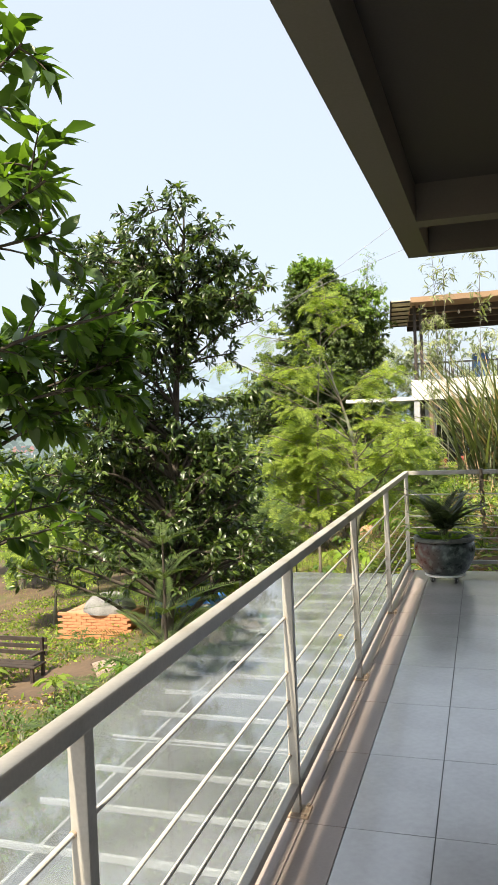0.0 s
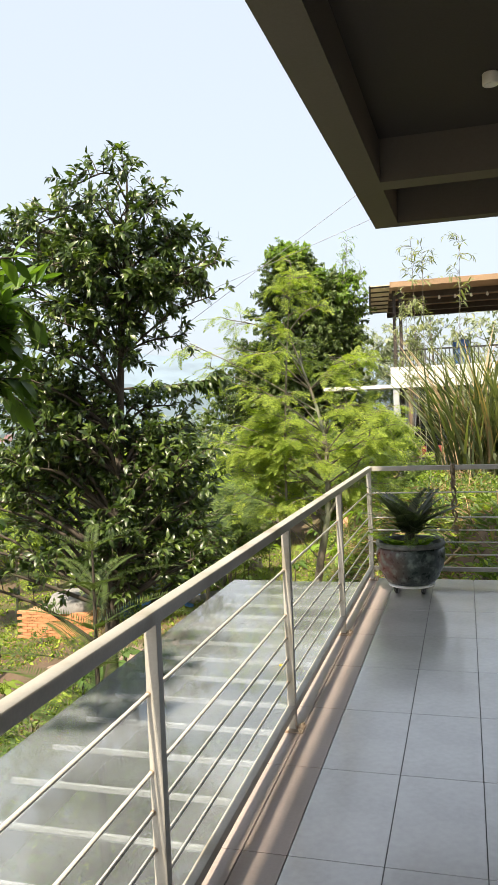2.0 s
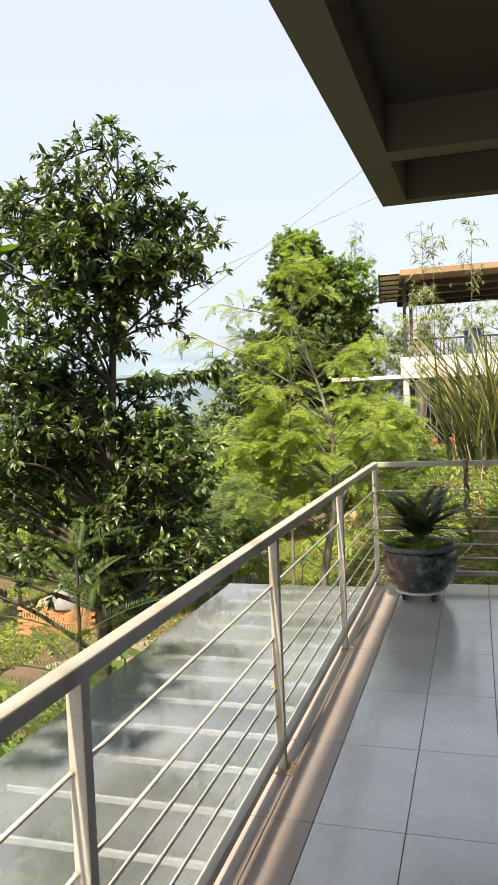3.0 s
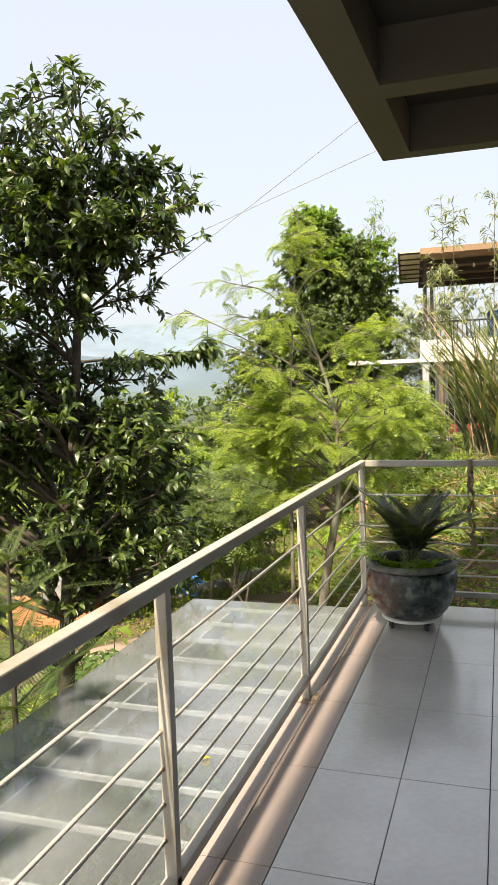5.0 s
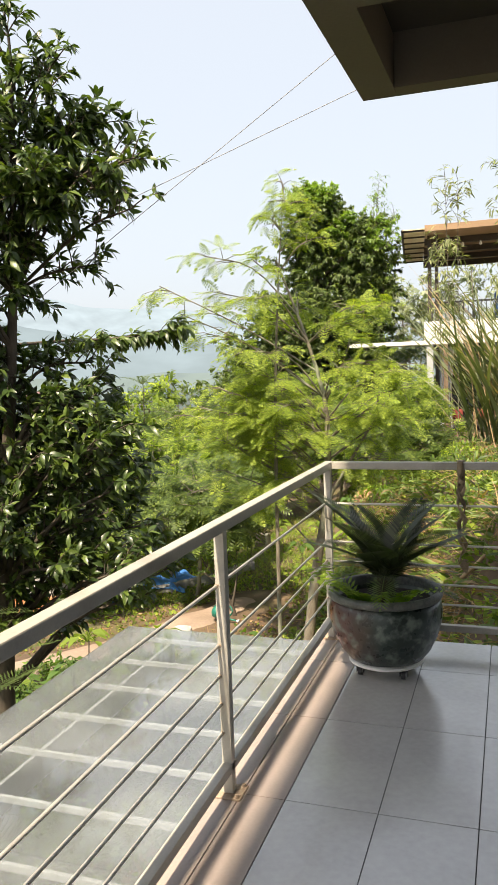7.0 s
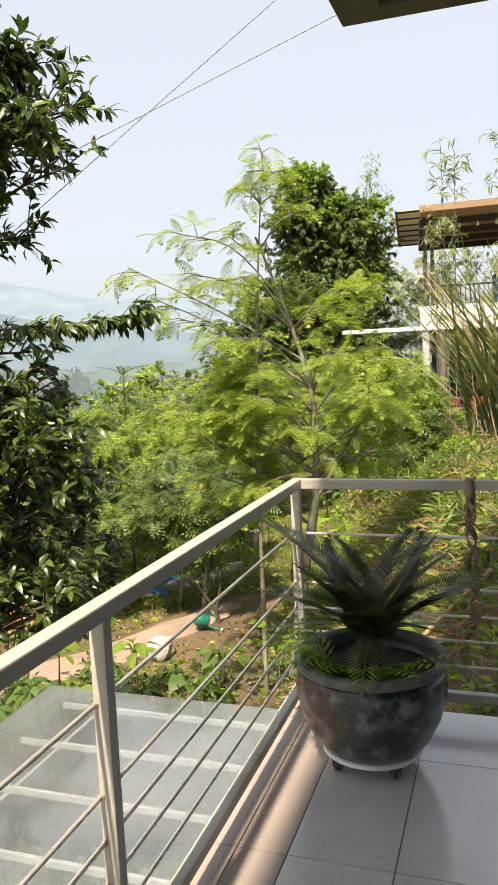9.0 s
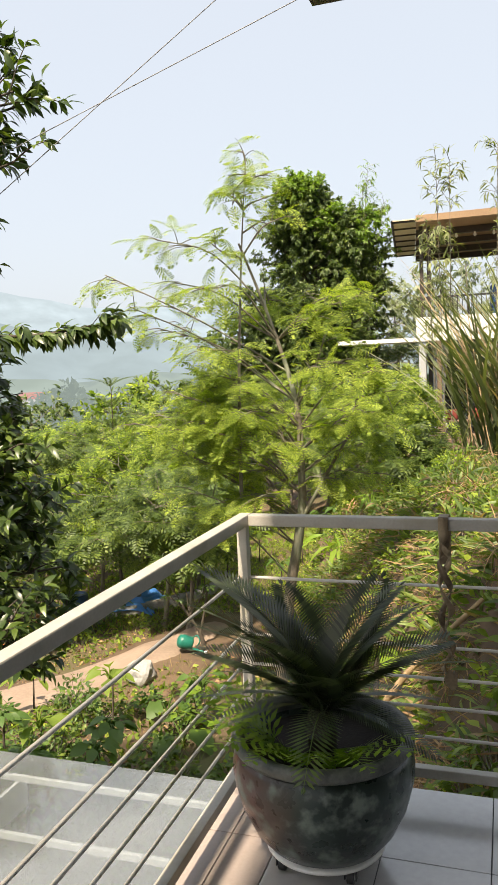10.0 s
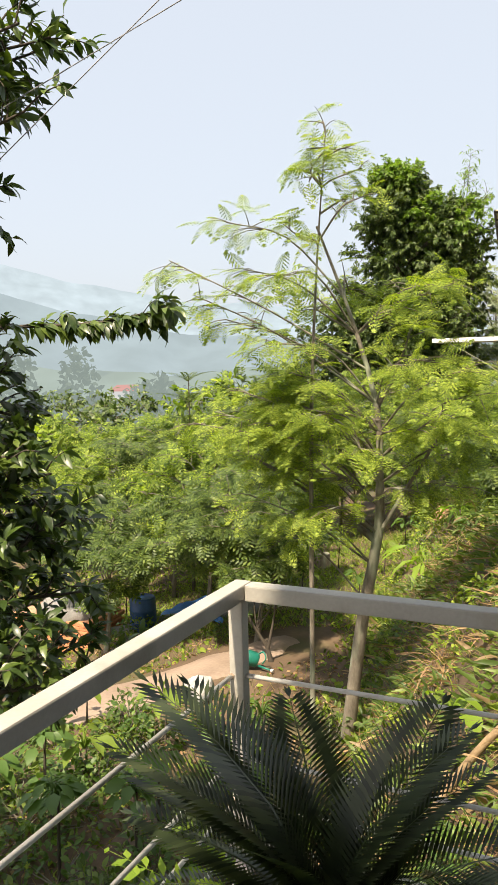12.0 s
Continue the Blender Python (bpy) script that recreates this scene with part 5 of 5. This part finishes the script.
def watering_can(x, y):
    g = float(ground_z(x, y)) + 0.02
    t = thing("watering_can", (x, y, g), "teal plastic watering can tipped on its side", "watering can")
    body = lathe(bmesh.new(), [(0, 0), (0.085, 0), (0.098, 0.02), (0.10, 0.145), (0.085, 0.195), (0.045, 0.215), (0.0, 0.215)], (0, 0, 0), 24)
    bmesh.ops.transform(body, matrix=Matrix.Translation((x, y, g + 0.10)) @ pose(0, 0, 0, 0, -68, 30), verts=body.verts)
    part("body", body, TEAL, t, smooth=True)
    part("spout", rod(bmesh.new(), (x + 0.03, y - 0.05, g + 0.05), (x + 0.24, y - 0.11, g + 0.04), 0.018, 0.012, 12), TEAL, t, smooth=True)
    part("rose", rod(bmesh.new(), (x + 0.235, y - 0.108, g + 0.04), (x + 0.27, y - 0.117, g + 0.039), 0.013, 0.03, 14), CLOTH, t, "pale sprinkler rose", smooth=True)
    hd = [(x + 0.03, y, g + 0.20), (x + 0.105, y - 0.03, g + 0.24), (x + 0.145, y - 0.05, g + 0.165), (x + 0.09, y - 0.04, g + 0.085)]
    mass("handle", *tubes([(curve_of(hd, 12), np.full(12, 0.010))], 8), TEAL, t, smooth=True)


watering_can(-4.2, 14.65)


def boulder(name, x, y, r, material, label, squash=0.7, seed=1, sink=0.3, category="rock"):
    bm = bmesh.new()
    bmesh.ops.create_icosphere(bm, subdivisions=3, radius=r)
    for v in bm.verts:
        k = noise.noise(v.co * (1.4 / r) + Vector((seed, seed * 2, 0)))
        q = noise.noise(v.co * (4 / r) + Vector((seed, 0, 5)))
        v.co *= 1 + 0.30 * k + 0.08 * q
        v.co.z *= squash
    bmesh.ops.translate(bm, verts=bm.verts, vec=(x, y, float(ground_z(x, y)) + r * squash * (1 - sink)))
    ob = part(name, bm, material, smooth=False)
    tagged(ob, label, category)


boulder("rock", -4.5, 13.6, 0.20, PALEROCK, "pale rough boulder at path edge", 0.8, 3)
boulder("rock", -3.05, 20.9, 0.22, CLAY, "reddish stone on the grassy bank", 0.7, 5)


def tree_stump(x, y):
    g = float(ground_z(x, y))
    t = thing("tree_stump", (x, y, g), "short sawn tree stump on the lawn", "stump")
    part("wood", lathe(bmesh.new(), [(0.26, -0.06), (0.21, 0.05), (0.18, 0.2), (0.175, 0.32), (0.165, 0.335), (0.0, 0.335)], (x, y, g), 18), BARK, t, smooth=False)


tree_stump(-5.42, 20.5)


def clay_jar(x, y):
    g = float(ground_z(x, y))
    t = thing("clay_jar", (x, y, g), "terracotta jar lying on its side", "jar")
    bm = lathe(bmesh.new(), [(0.0, 0.0), (0.12, 0.0), (0.22, 0.12), (0.25, 0.26), (0.2, 0.40), (0.12, 0.45), (0.14, 0.49), (0.11, 0.485), (0.10, 0.43), (0.0, 0.30)], (0, 0, 0), 26)
    bmesh.ops.transform(bm, matrix=Matrix.Translation((x, y, g + 0.19)) @ pose(0, 0, 0, 0, 82, -40), verts=bm.verts)
    part("body", bm, CLAY, t, smooth=True)


clay_jar(-3.38, 21.8)


def big_leaf_plant(name, x, y, n, size, material, label, shape, el=(25, 70), category="plant", h0=0.0, stem=None):
    g = float(ground_z(x, y))
    t = thing(name, (x, y, g), label, category)
    if stem:
        mass("stem", *tubes([(curve_of([(x, y, g - 0.05), (x + 0.03, y, g + h0)], 5), np.linspace(stem, stem * 0.6, 5))], 7), DARKBARK, t, smooth=True)
    lines = []
    for k in range(n):
        a, e = k * 2.4 + rng.normal(0, 0.3), radians(rng.uniform(*el))
        w = np.array([math.cos(a) * math.cos(e), math.sin(a) * math.cos(e), math.sin(e)])
        p0 = np.array([x, y, g + h0 * 0.97 - 0.01])
        p1 = p0 + w * size * 0.7
        lines.append((curve_of([p0, (p0 + p1) / 2 + np.array([0, 0, 0.05]), p1], 6), np.linspace(0.012, 0.006, 6)))
        lw = w * np.array([1, 1, 0.15]) + np.array([0, 0, -0.25])
        mass("leaf", *strew(*shape, [p1], [lw], [np.array([0, 0, 1.0]) + rng.normal(0, 0.25, 3)], size * rng.uniform(0.7, 1.1)), material, t)
    for ln in lines:
        mass("stalk", *tubes([ln], 5), material, t, smooth=True)


TARO = leaf_shape(0.75, 0.10, 0.25)
big_leaf_plant("taro_plant", -3.35, 12.3, 6, 0.38, WEED, "large-leaved green taro plant", TARO, (40, 75))
big_leaf_plant("taro_plant", -3.8, 12.9, 4, 0.30, WEED, "large-leaved green taro plant", TARO, (30, 70))
big_leaf_plant("papaya_sapling", -0.95, 10.85, 3, 0.20, LIME, "slim sapling with pale green broad leaves", leaf_shape(0.8, 0.1, 0.2), (25, 60), h0=0.66, stem=0.03)
for k, (x, y) in enumerate(((-4.3, 10.6), (-4.8, 11.1), (-3.9, 10.2), (-5.3, 10.7), (-4.5, 9.8), (-3.3, 10.4), (-5.8, 11.4), (-3.6, 11.2))):
    big_leaf_plant("leafy_shrub", x, y, 18, 0.19, WEED, "low leafy green garden plant", leaf_shape(0.6, 0.08, 0.2), (5, 70), h0=0.45 + 0.15 * (k % 3), stem=0.018)
for k, (x, y) in enumerate(((-2.6, 17.5), (-2.2, 18.3), (-3.1, 19.2), (-1.6, 17.8))):
    big_leaf_plant("strap_leaf_plant", x, y, 12, 0.55, LIME if k == 0 else FERN, "clump of arching strap-shaped green leaves", leaf_shape(0.18, 0.05, 0.35), (40, 85))


def fallen_branch(line, r, label):
    c = curve_of(line, 14)
    c[:, 2] = np.maximum(c[:, 2], 0 * c[:, 2] + ground_z(c[:, 0], c[:, 1]) + r * 0.6)
    ob = mass("fallen_branch", *tubes([(c, np.linspace(r, r * 0.5, 14))], 8), DRYWOOD, smooth=True)
    tagged(ob, label, "branch")


fallen_branch([(-1.25, 10.6, -2.0), (-0.7, 10.5, -1.05), (-0.05, 10.4, -0.3)], 0.035, "dead brown branch leaning on the bank")
fallen_branch([(-3.0, 19.6, -2), (-2.2, 20.0, -1), (-1.4, 20.3, 0)], 0.05, "dry pale fallen palm stalk on slope")
fallen_branch([(-2.9, 19.3, -2), (-2.0, 19.5, -1), (-1.2, 20.1, 0)], 0.04, "dry pale fallen palm stalk on slope")


# ---- ground cover ----
def cover(name, n, area, shape, material, size, label, category, stand=0.9, keep=None, seed=3, lean=0.5):
    """Uncountable small growth over a stretch of land."""
    g = np.random.default_rng(seed)
    x, y = g.uniform(area[0], area[1], n), g.uniform(area[2], area[3], n)
    patch = np.sin(x * 1.9 + 1.3 * np.sin(y * 1.1)) * np.sin(y * 1.6 + seed) + g.normal(0, 0.45, n)
    ok = patch > -0.35
    if keep is not None:
        ok &= keep(x, y)
    x, y = x[ok], y[ok]
    m = len(x)
    e = 0.05
    gz = ground_z(x, y)
    nx, ny = (ground_z(x + e, y) - gz) / e, (ground_z(x, y + e) - gz) / e
    way = np.column_stack([g.normal(0, lean, m) - nx * 0.6, g.normal(0, lean, m) - ny * 0.6, np.full(m, stand)])
    up = g.normal(0, 1, (m, 3)) + np.array([0, 0, 0.6])
    v, f = strew(*shape, np.column_stack([x, y, gz + 0.0]), way, up, g.uniform(size[0], size[1], m))
    tagged(mass(name, v, f, material), label, category, kind="stuff")


def off_path(x, y):
    line = curve_of([(-7.9, 12.3), (-6.4, 13.2), (-4.9, 14.6), (-4.3, 16.0)], 60)
    d = np.min(np.hypot(x[:, None] - line[None, :, 0], y[:, None] - line[None, :, 1]), axis=1)
    return d > 0.72


def toe_of(y):
    return -1.4 - 0.22 * (y - 8)


def on_bank(x, y):
    u = (x - toe_of(y)) / 2.5
    return (u > 0.02) & (u < 1.9) & (y > 7.5)


def on_steep(x, y):
    u = (x - toe_of(y)) / 2.5
    return (u > 0.0) & (u < 0.75) & (y > 7.5)


def flat(x, y):
    return (x < toe_of(y) + 0.4) & off_path(x, y) & ((y > 7.3) | (x < -2.1))


cover("bank_grass", 20000, (-5, 3.0, 7.4, 27), blade_shape(0.075, 0.45, 4), GRASS, (0.08, 0.22), "green and straw-coloured grass on the bank", "grass", keep=on_bank, seed=11, lean=0.7)
cover("bamboo_grass", 15000, (-4.5, 2.0, 7.4, 18), NARROW, BANK, (0.12, 0.26), "drooping bamboo-like leaves covering the bank", "ground cover", stand=0.35, keep=on_bank, seed=12, lean=0.8)
cover("bank_weeds", 26000, (-4.5, 2.5, 7.4, 27), leaf_shape(0.6, 0.06, 0.2), SHRUB, (0.05, 0.12), "small leafy weeds on the bank", "weeds", stand=0.5, keep=on_bank, seed=13, lean=0.8)
cover("dry_thatch", 4500, (-3.6, 1.5, 7.4, 16), blade_shape(0.045, 0.6, 4), DRYLEAF, (0.14, 0.40), "dead brown grass hanging on the bank", "dry grass", stand=0.1, keep=on_steep, seed=14, lean=0.9)
cover("lawn_grass", 46000, (-16, -1.5, 7.2, 27), blade_shape(0.05, 0.3, 3), GRASS, (0.05, 0.17), "patchy short grass on the terrace", "grass", keep=flat, seed=15, lean=0.6)
cover("lawn_turf", 26000, (-8.5, -2.6, 16.0, 24.5), blade_shape(0.07, 0.4, 3), LAWN, (0.06, 0.16), "bright green short turf beyond the path", "grass", keep=flat, seed=19, lean=0.7)
cover("low_weeds", 30000, (-14, -1.5, 7.2, 22), leaf_shape(0.5, 0.06, 0.2), SHRUB, (0.04, 0.12), "low green weeds on the terrace", "weeds", stand=0.5, keep=flat, seed=16, lean=0.8)
cover("leaf_litter", 12000, (-10, -1.0, 7.2, 17), leaf_shape(0.45, 0.12, 0.3), DRYLEAF, (0.03, 0.10), "scattered dry brown leaf litter", "leaf litter", stand=0.12, keep=flat, seed=17, lean=0.9)
cover("side_weeds", 16000, (-11, -2.1, -2, 10), leaf_shape(0.45, 0.06, 0.2), WEED, (0.05, 0.16), "low green weeds beside the canopy", "weeds", stand=0.6, seed=18, lean=0.8)

# understorey plants at the bank's foot, each with its own stem
for k in range(26):
    x = rng.uniform(-9.5, -2.2)
    y = rng.uniform(10.5, 13.0) if k % 2 else rng.uniform(17, 22)
    if off_path(np.array([x]), np.array([y]))[0]:
        big_leaf_plant("garden_plant", x, y, 9, 0.26, SHRUB if k % 3 else WEED, "leafy garden plant growing from bare soil", leaf_shape(0.5, 0.08, 0.2), (5, 75), h0=rng.uniform(0.25, 0.6), stem=0.014)

def clump(name, x, y, r, h, n, shape, size, material, label, category, group):
    """A low bush: many leaves on a mound, their stems meeting in one root."""
    g = float(ground_z(x, y))
    t = thing(name, (x, y, g), label, category, group)
    v = unit(rng.normal(0, 1, (n, 3)))
    v[:, 2] = np.abs(v[:, 2])
    q = rng.uniform(0.35, 1.0, (n, 1)) ** 0.5
    p = np.array([x, y, g]) + v * q * np.array([r, r, h])
    way = v * np.array([1, 1, 0.5]) + rng.normal(0, 0.45, (n, 3)) + np.array([0, 0, -0.15])
    mass("foliage", *strew(*shape, p, way, np.array([0, 0, 1.0]) + rng.normal(0, 0.35, (n, 3)), size * rng.uniform(0.6, 1.2, n)), material, t)
    pick = rng.choice(n, min(n, 14), replace=False)
    tagged(mass("stemwork", *tubes([(curve_of([(x, y, g - 0.03), p[k]], 4), np.linspace(0.008, 0.003, 4)) for k in pick], 4), BARK, t), kind="stuff")


SMALL = leaf_shape(0.5, 0.06, 0.2)
gr = np.random.default_rng(33)
for k in range(110):
    y = 7.6 + 13.5 * gr.random() ** 1.4
    x = toe_of(y) + 2.5 * gr.uniform(0.05, 1.35)
    s = 0.7 + 0.05 * (y - 7.6)
    kind = k % 5
    if kind == 0:
        clump("bamboo_tuft", x, y, 0.30 * s, 0.34 * s, 90, NARROW, 0.19, BANK, "tuft of drooping bamboo-like leaves on the bank", "bush", "bank tufts")
    elif kind == 1:
        clump("weed_bush", x, y, 0.28 * s, 0.26 * s, 150, SMALL, 0.075, WEED, "dark leafy weed bush on the bank", "bush", "bank weeds")
    elif kind == 2:
        clump("dry_tuft", x, y, 0.26 * s, 0.20 * s, 110, blade_shape(0.03, 0.7, 4), 0.30, DRYLEAF, "tuft of dead brown grass on the bank", "dry grass", "dry tufts")
    else:
        clump("weed_bush", x, y, 0.30 * s, 0.24 * s, 170, SMALL, 0.065, SHRUB, "light green leafy weed bush on the bank", "bush", "bank weeds")
for k in range(84):
    y = gr.uniform(8.0, 13.4)
    x = toe_of(y) - gr.uniform(0.0, 4.5)
    if off_path(np.array([x]), np.array([y]))[0]:
        clump("garden_weed", x, y, gr.uniform(0.2, 0.4), gr.uniform(0.15, 0.45), 120, SMALL, 0.085, (WEED, DEEP, WEED, DEEP)[k % 4], "leafy green weed growing from bare soil", "weed", "garden weeds")
for k in range(40):
    x, y = gr.uniform(-11, -5.2), gr.uniform(8.5, 16.5)
    if off_path(np.array([x]), np.array([y]))[0] and abs(x + 8.85) + abs(y - 12.3) > 1.3:
        clump("garden_weed", x, y, gr.uniform(0.2, 0.45), gr.uniform(0.15, 0.5), 110, SMALL, 0.09, (WEED, DEEP, SHRUB)[k % 3], "leafy green weed growing from bare soil", "weed", "garden weeds")
for k in range(26):
    a, d = gr.uniform(-1, 1), gr.uniform(0, 1)
    clump("garden_weed", -2.6 - 2.8 * d, 1.5 + 6.5 * (a + 1) / 2, 0.35, 0.5, 110, SMALL, 0.10, (WEED, SHRUB)[k % 2], "leafy green weed growing from bare soil", "weed", "garden weeds")

# ---- valley ----
def far_tree(x, y, h, r, seed):
    g = float(ground_z(x, y))
    t = thing("far_tree", (x, y, g), "hazy distant tree in the valley", "tree", "valley trees")
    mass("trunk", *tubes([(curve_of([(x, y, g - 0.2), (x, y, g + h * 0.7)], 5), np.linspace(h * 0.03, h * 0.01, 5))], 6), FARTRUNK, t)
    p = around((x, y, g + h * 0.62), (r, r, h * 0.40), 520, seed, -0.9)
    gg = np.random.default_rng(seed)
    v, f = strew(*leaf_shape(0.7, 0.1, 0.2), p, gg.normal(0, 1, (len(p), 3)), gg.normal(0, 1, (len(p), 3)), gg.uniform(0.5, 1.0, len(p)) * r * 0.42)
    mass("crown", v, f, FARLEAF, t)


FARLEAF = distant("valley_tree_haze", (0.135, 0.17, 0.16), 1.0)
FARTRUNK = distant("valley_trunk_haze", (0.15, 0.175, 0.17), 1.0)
fr = np.random.default_rng(99)
for k in range(58):
    a = radians(fr.uniform(98, 150))
    d = fr.uniform(62, 150)
    far_tree(d * math.cos(a), d * math.sin(a), fr.uniform(5, 10), fr.uniform(1.8, 3.6), 200 + k)
for x, y, h, s in ((-32.7, 48, 9.6, 301), (-38, 48, 10.6, 302), (-27.5, 50, 7.2, 303), (-40, 50, 8.0, 304)):
    far_tree(x, y, h, 1.5, s)
FHX, FHY = -81.2, 126
far_house = thing("far_house", (FHX, FHY, -5.5), "distant low house with haze-paled red roof", "house")
fz = float(ground_z(FHX, FHY))
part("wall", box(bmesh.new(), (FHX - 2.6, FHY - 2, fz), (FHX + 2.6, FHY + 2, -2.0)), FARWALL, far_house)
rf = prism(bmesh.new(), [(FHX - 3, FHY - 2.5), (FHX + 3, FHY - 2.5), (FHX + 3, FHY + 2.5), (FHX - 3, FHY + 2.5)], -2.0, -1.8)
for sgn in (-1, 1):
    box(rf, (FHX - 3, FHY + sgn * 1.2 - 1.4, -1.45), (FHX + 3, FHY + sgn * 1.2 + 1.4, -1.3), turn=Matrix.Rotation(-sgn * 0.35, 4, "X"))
part("roof", rf, ROOFRED, far_house, "haze-paled red pitched roof")

# ---- wires ----
for slope, dy in ((0.650, 0.077), (0.362, 0.12)):
    w = thing("overhead_wire", (-2, 8.6, 2.95), "thin dark overhead cable crossing the sky", "cable", "overhead wires")
    pts = [(-1.9 + s, 8.55 + dy * s, 2.80 + slope * s) for s in (-9.0, 3.0)]
    c = curve_of([pts[0], ((pts[0][0] + pts[1][0]) / 2, (pts[0][1] + pts[1][1]) / 2, (pts[0][2] + pts[1][2]) / 2), pts[1]], 12)
    mass("cable", *tubes([(c, np.full(12, 0.0025))], 6), WIREM, w)

# ---- floor tiles ----
def tile_mesh(w, l):
    bm = box(bmesh.new(), (-w / 2 + 0.0015, -l / 2 + 0.0016, -0.010), (w / 2 - 0.0015, l / 2 - 0.0016, 0.0), 0.0008)
    me = bpy.data.meshes.new("tile")
    bm.to_mesh(me)
    bm.free()
    me.materials.append(EDGETILE if w < 0.2 else TILE)
    return me


for x0, w in [(-0.784, 0.097), (-0.687, 0.145)] + [(-0.542 + 0.295 * k, 0.295) for k in range(19)]:
    whole, cut = tile_mesh(w, 0.59), tile_mesh(w, 0.38)
    for row in range(17):
        b = new("tile", whole if row else cut)
        b.location = (x0 + w / 2, 6.525 - 0.59 * (row - 1) if row else 7.01, 0.0)
        attach(b, floor)
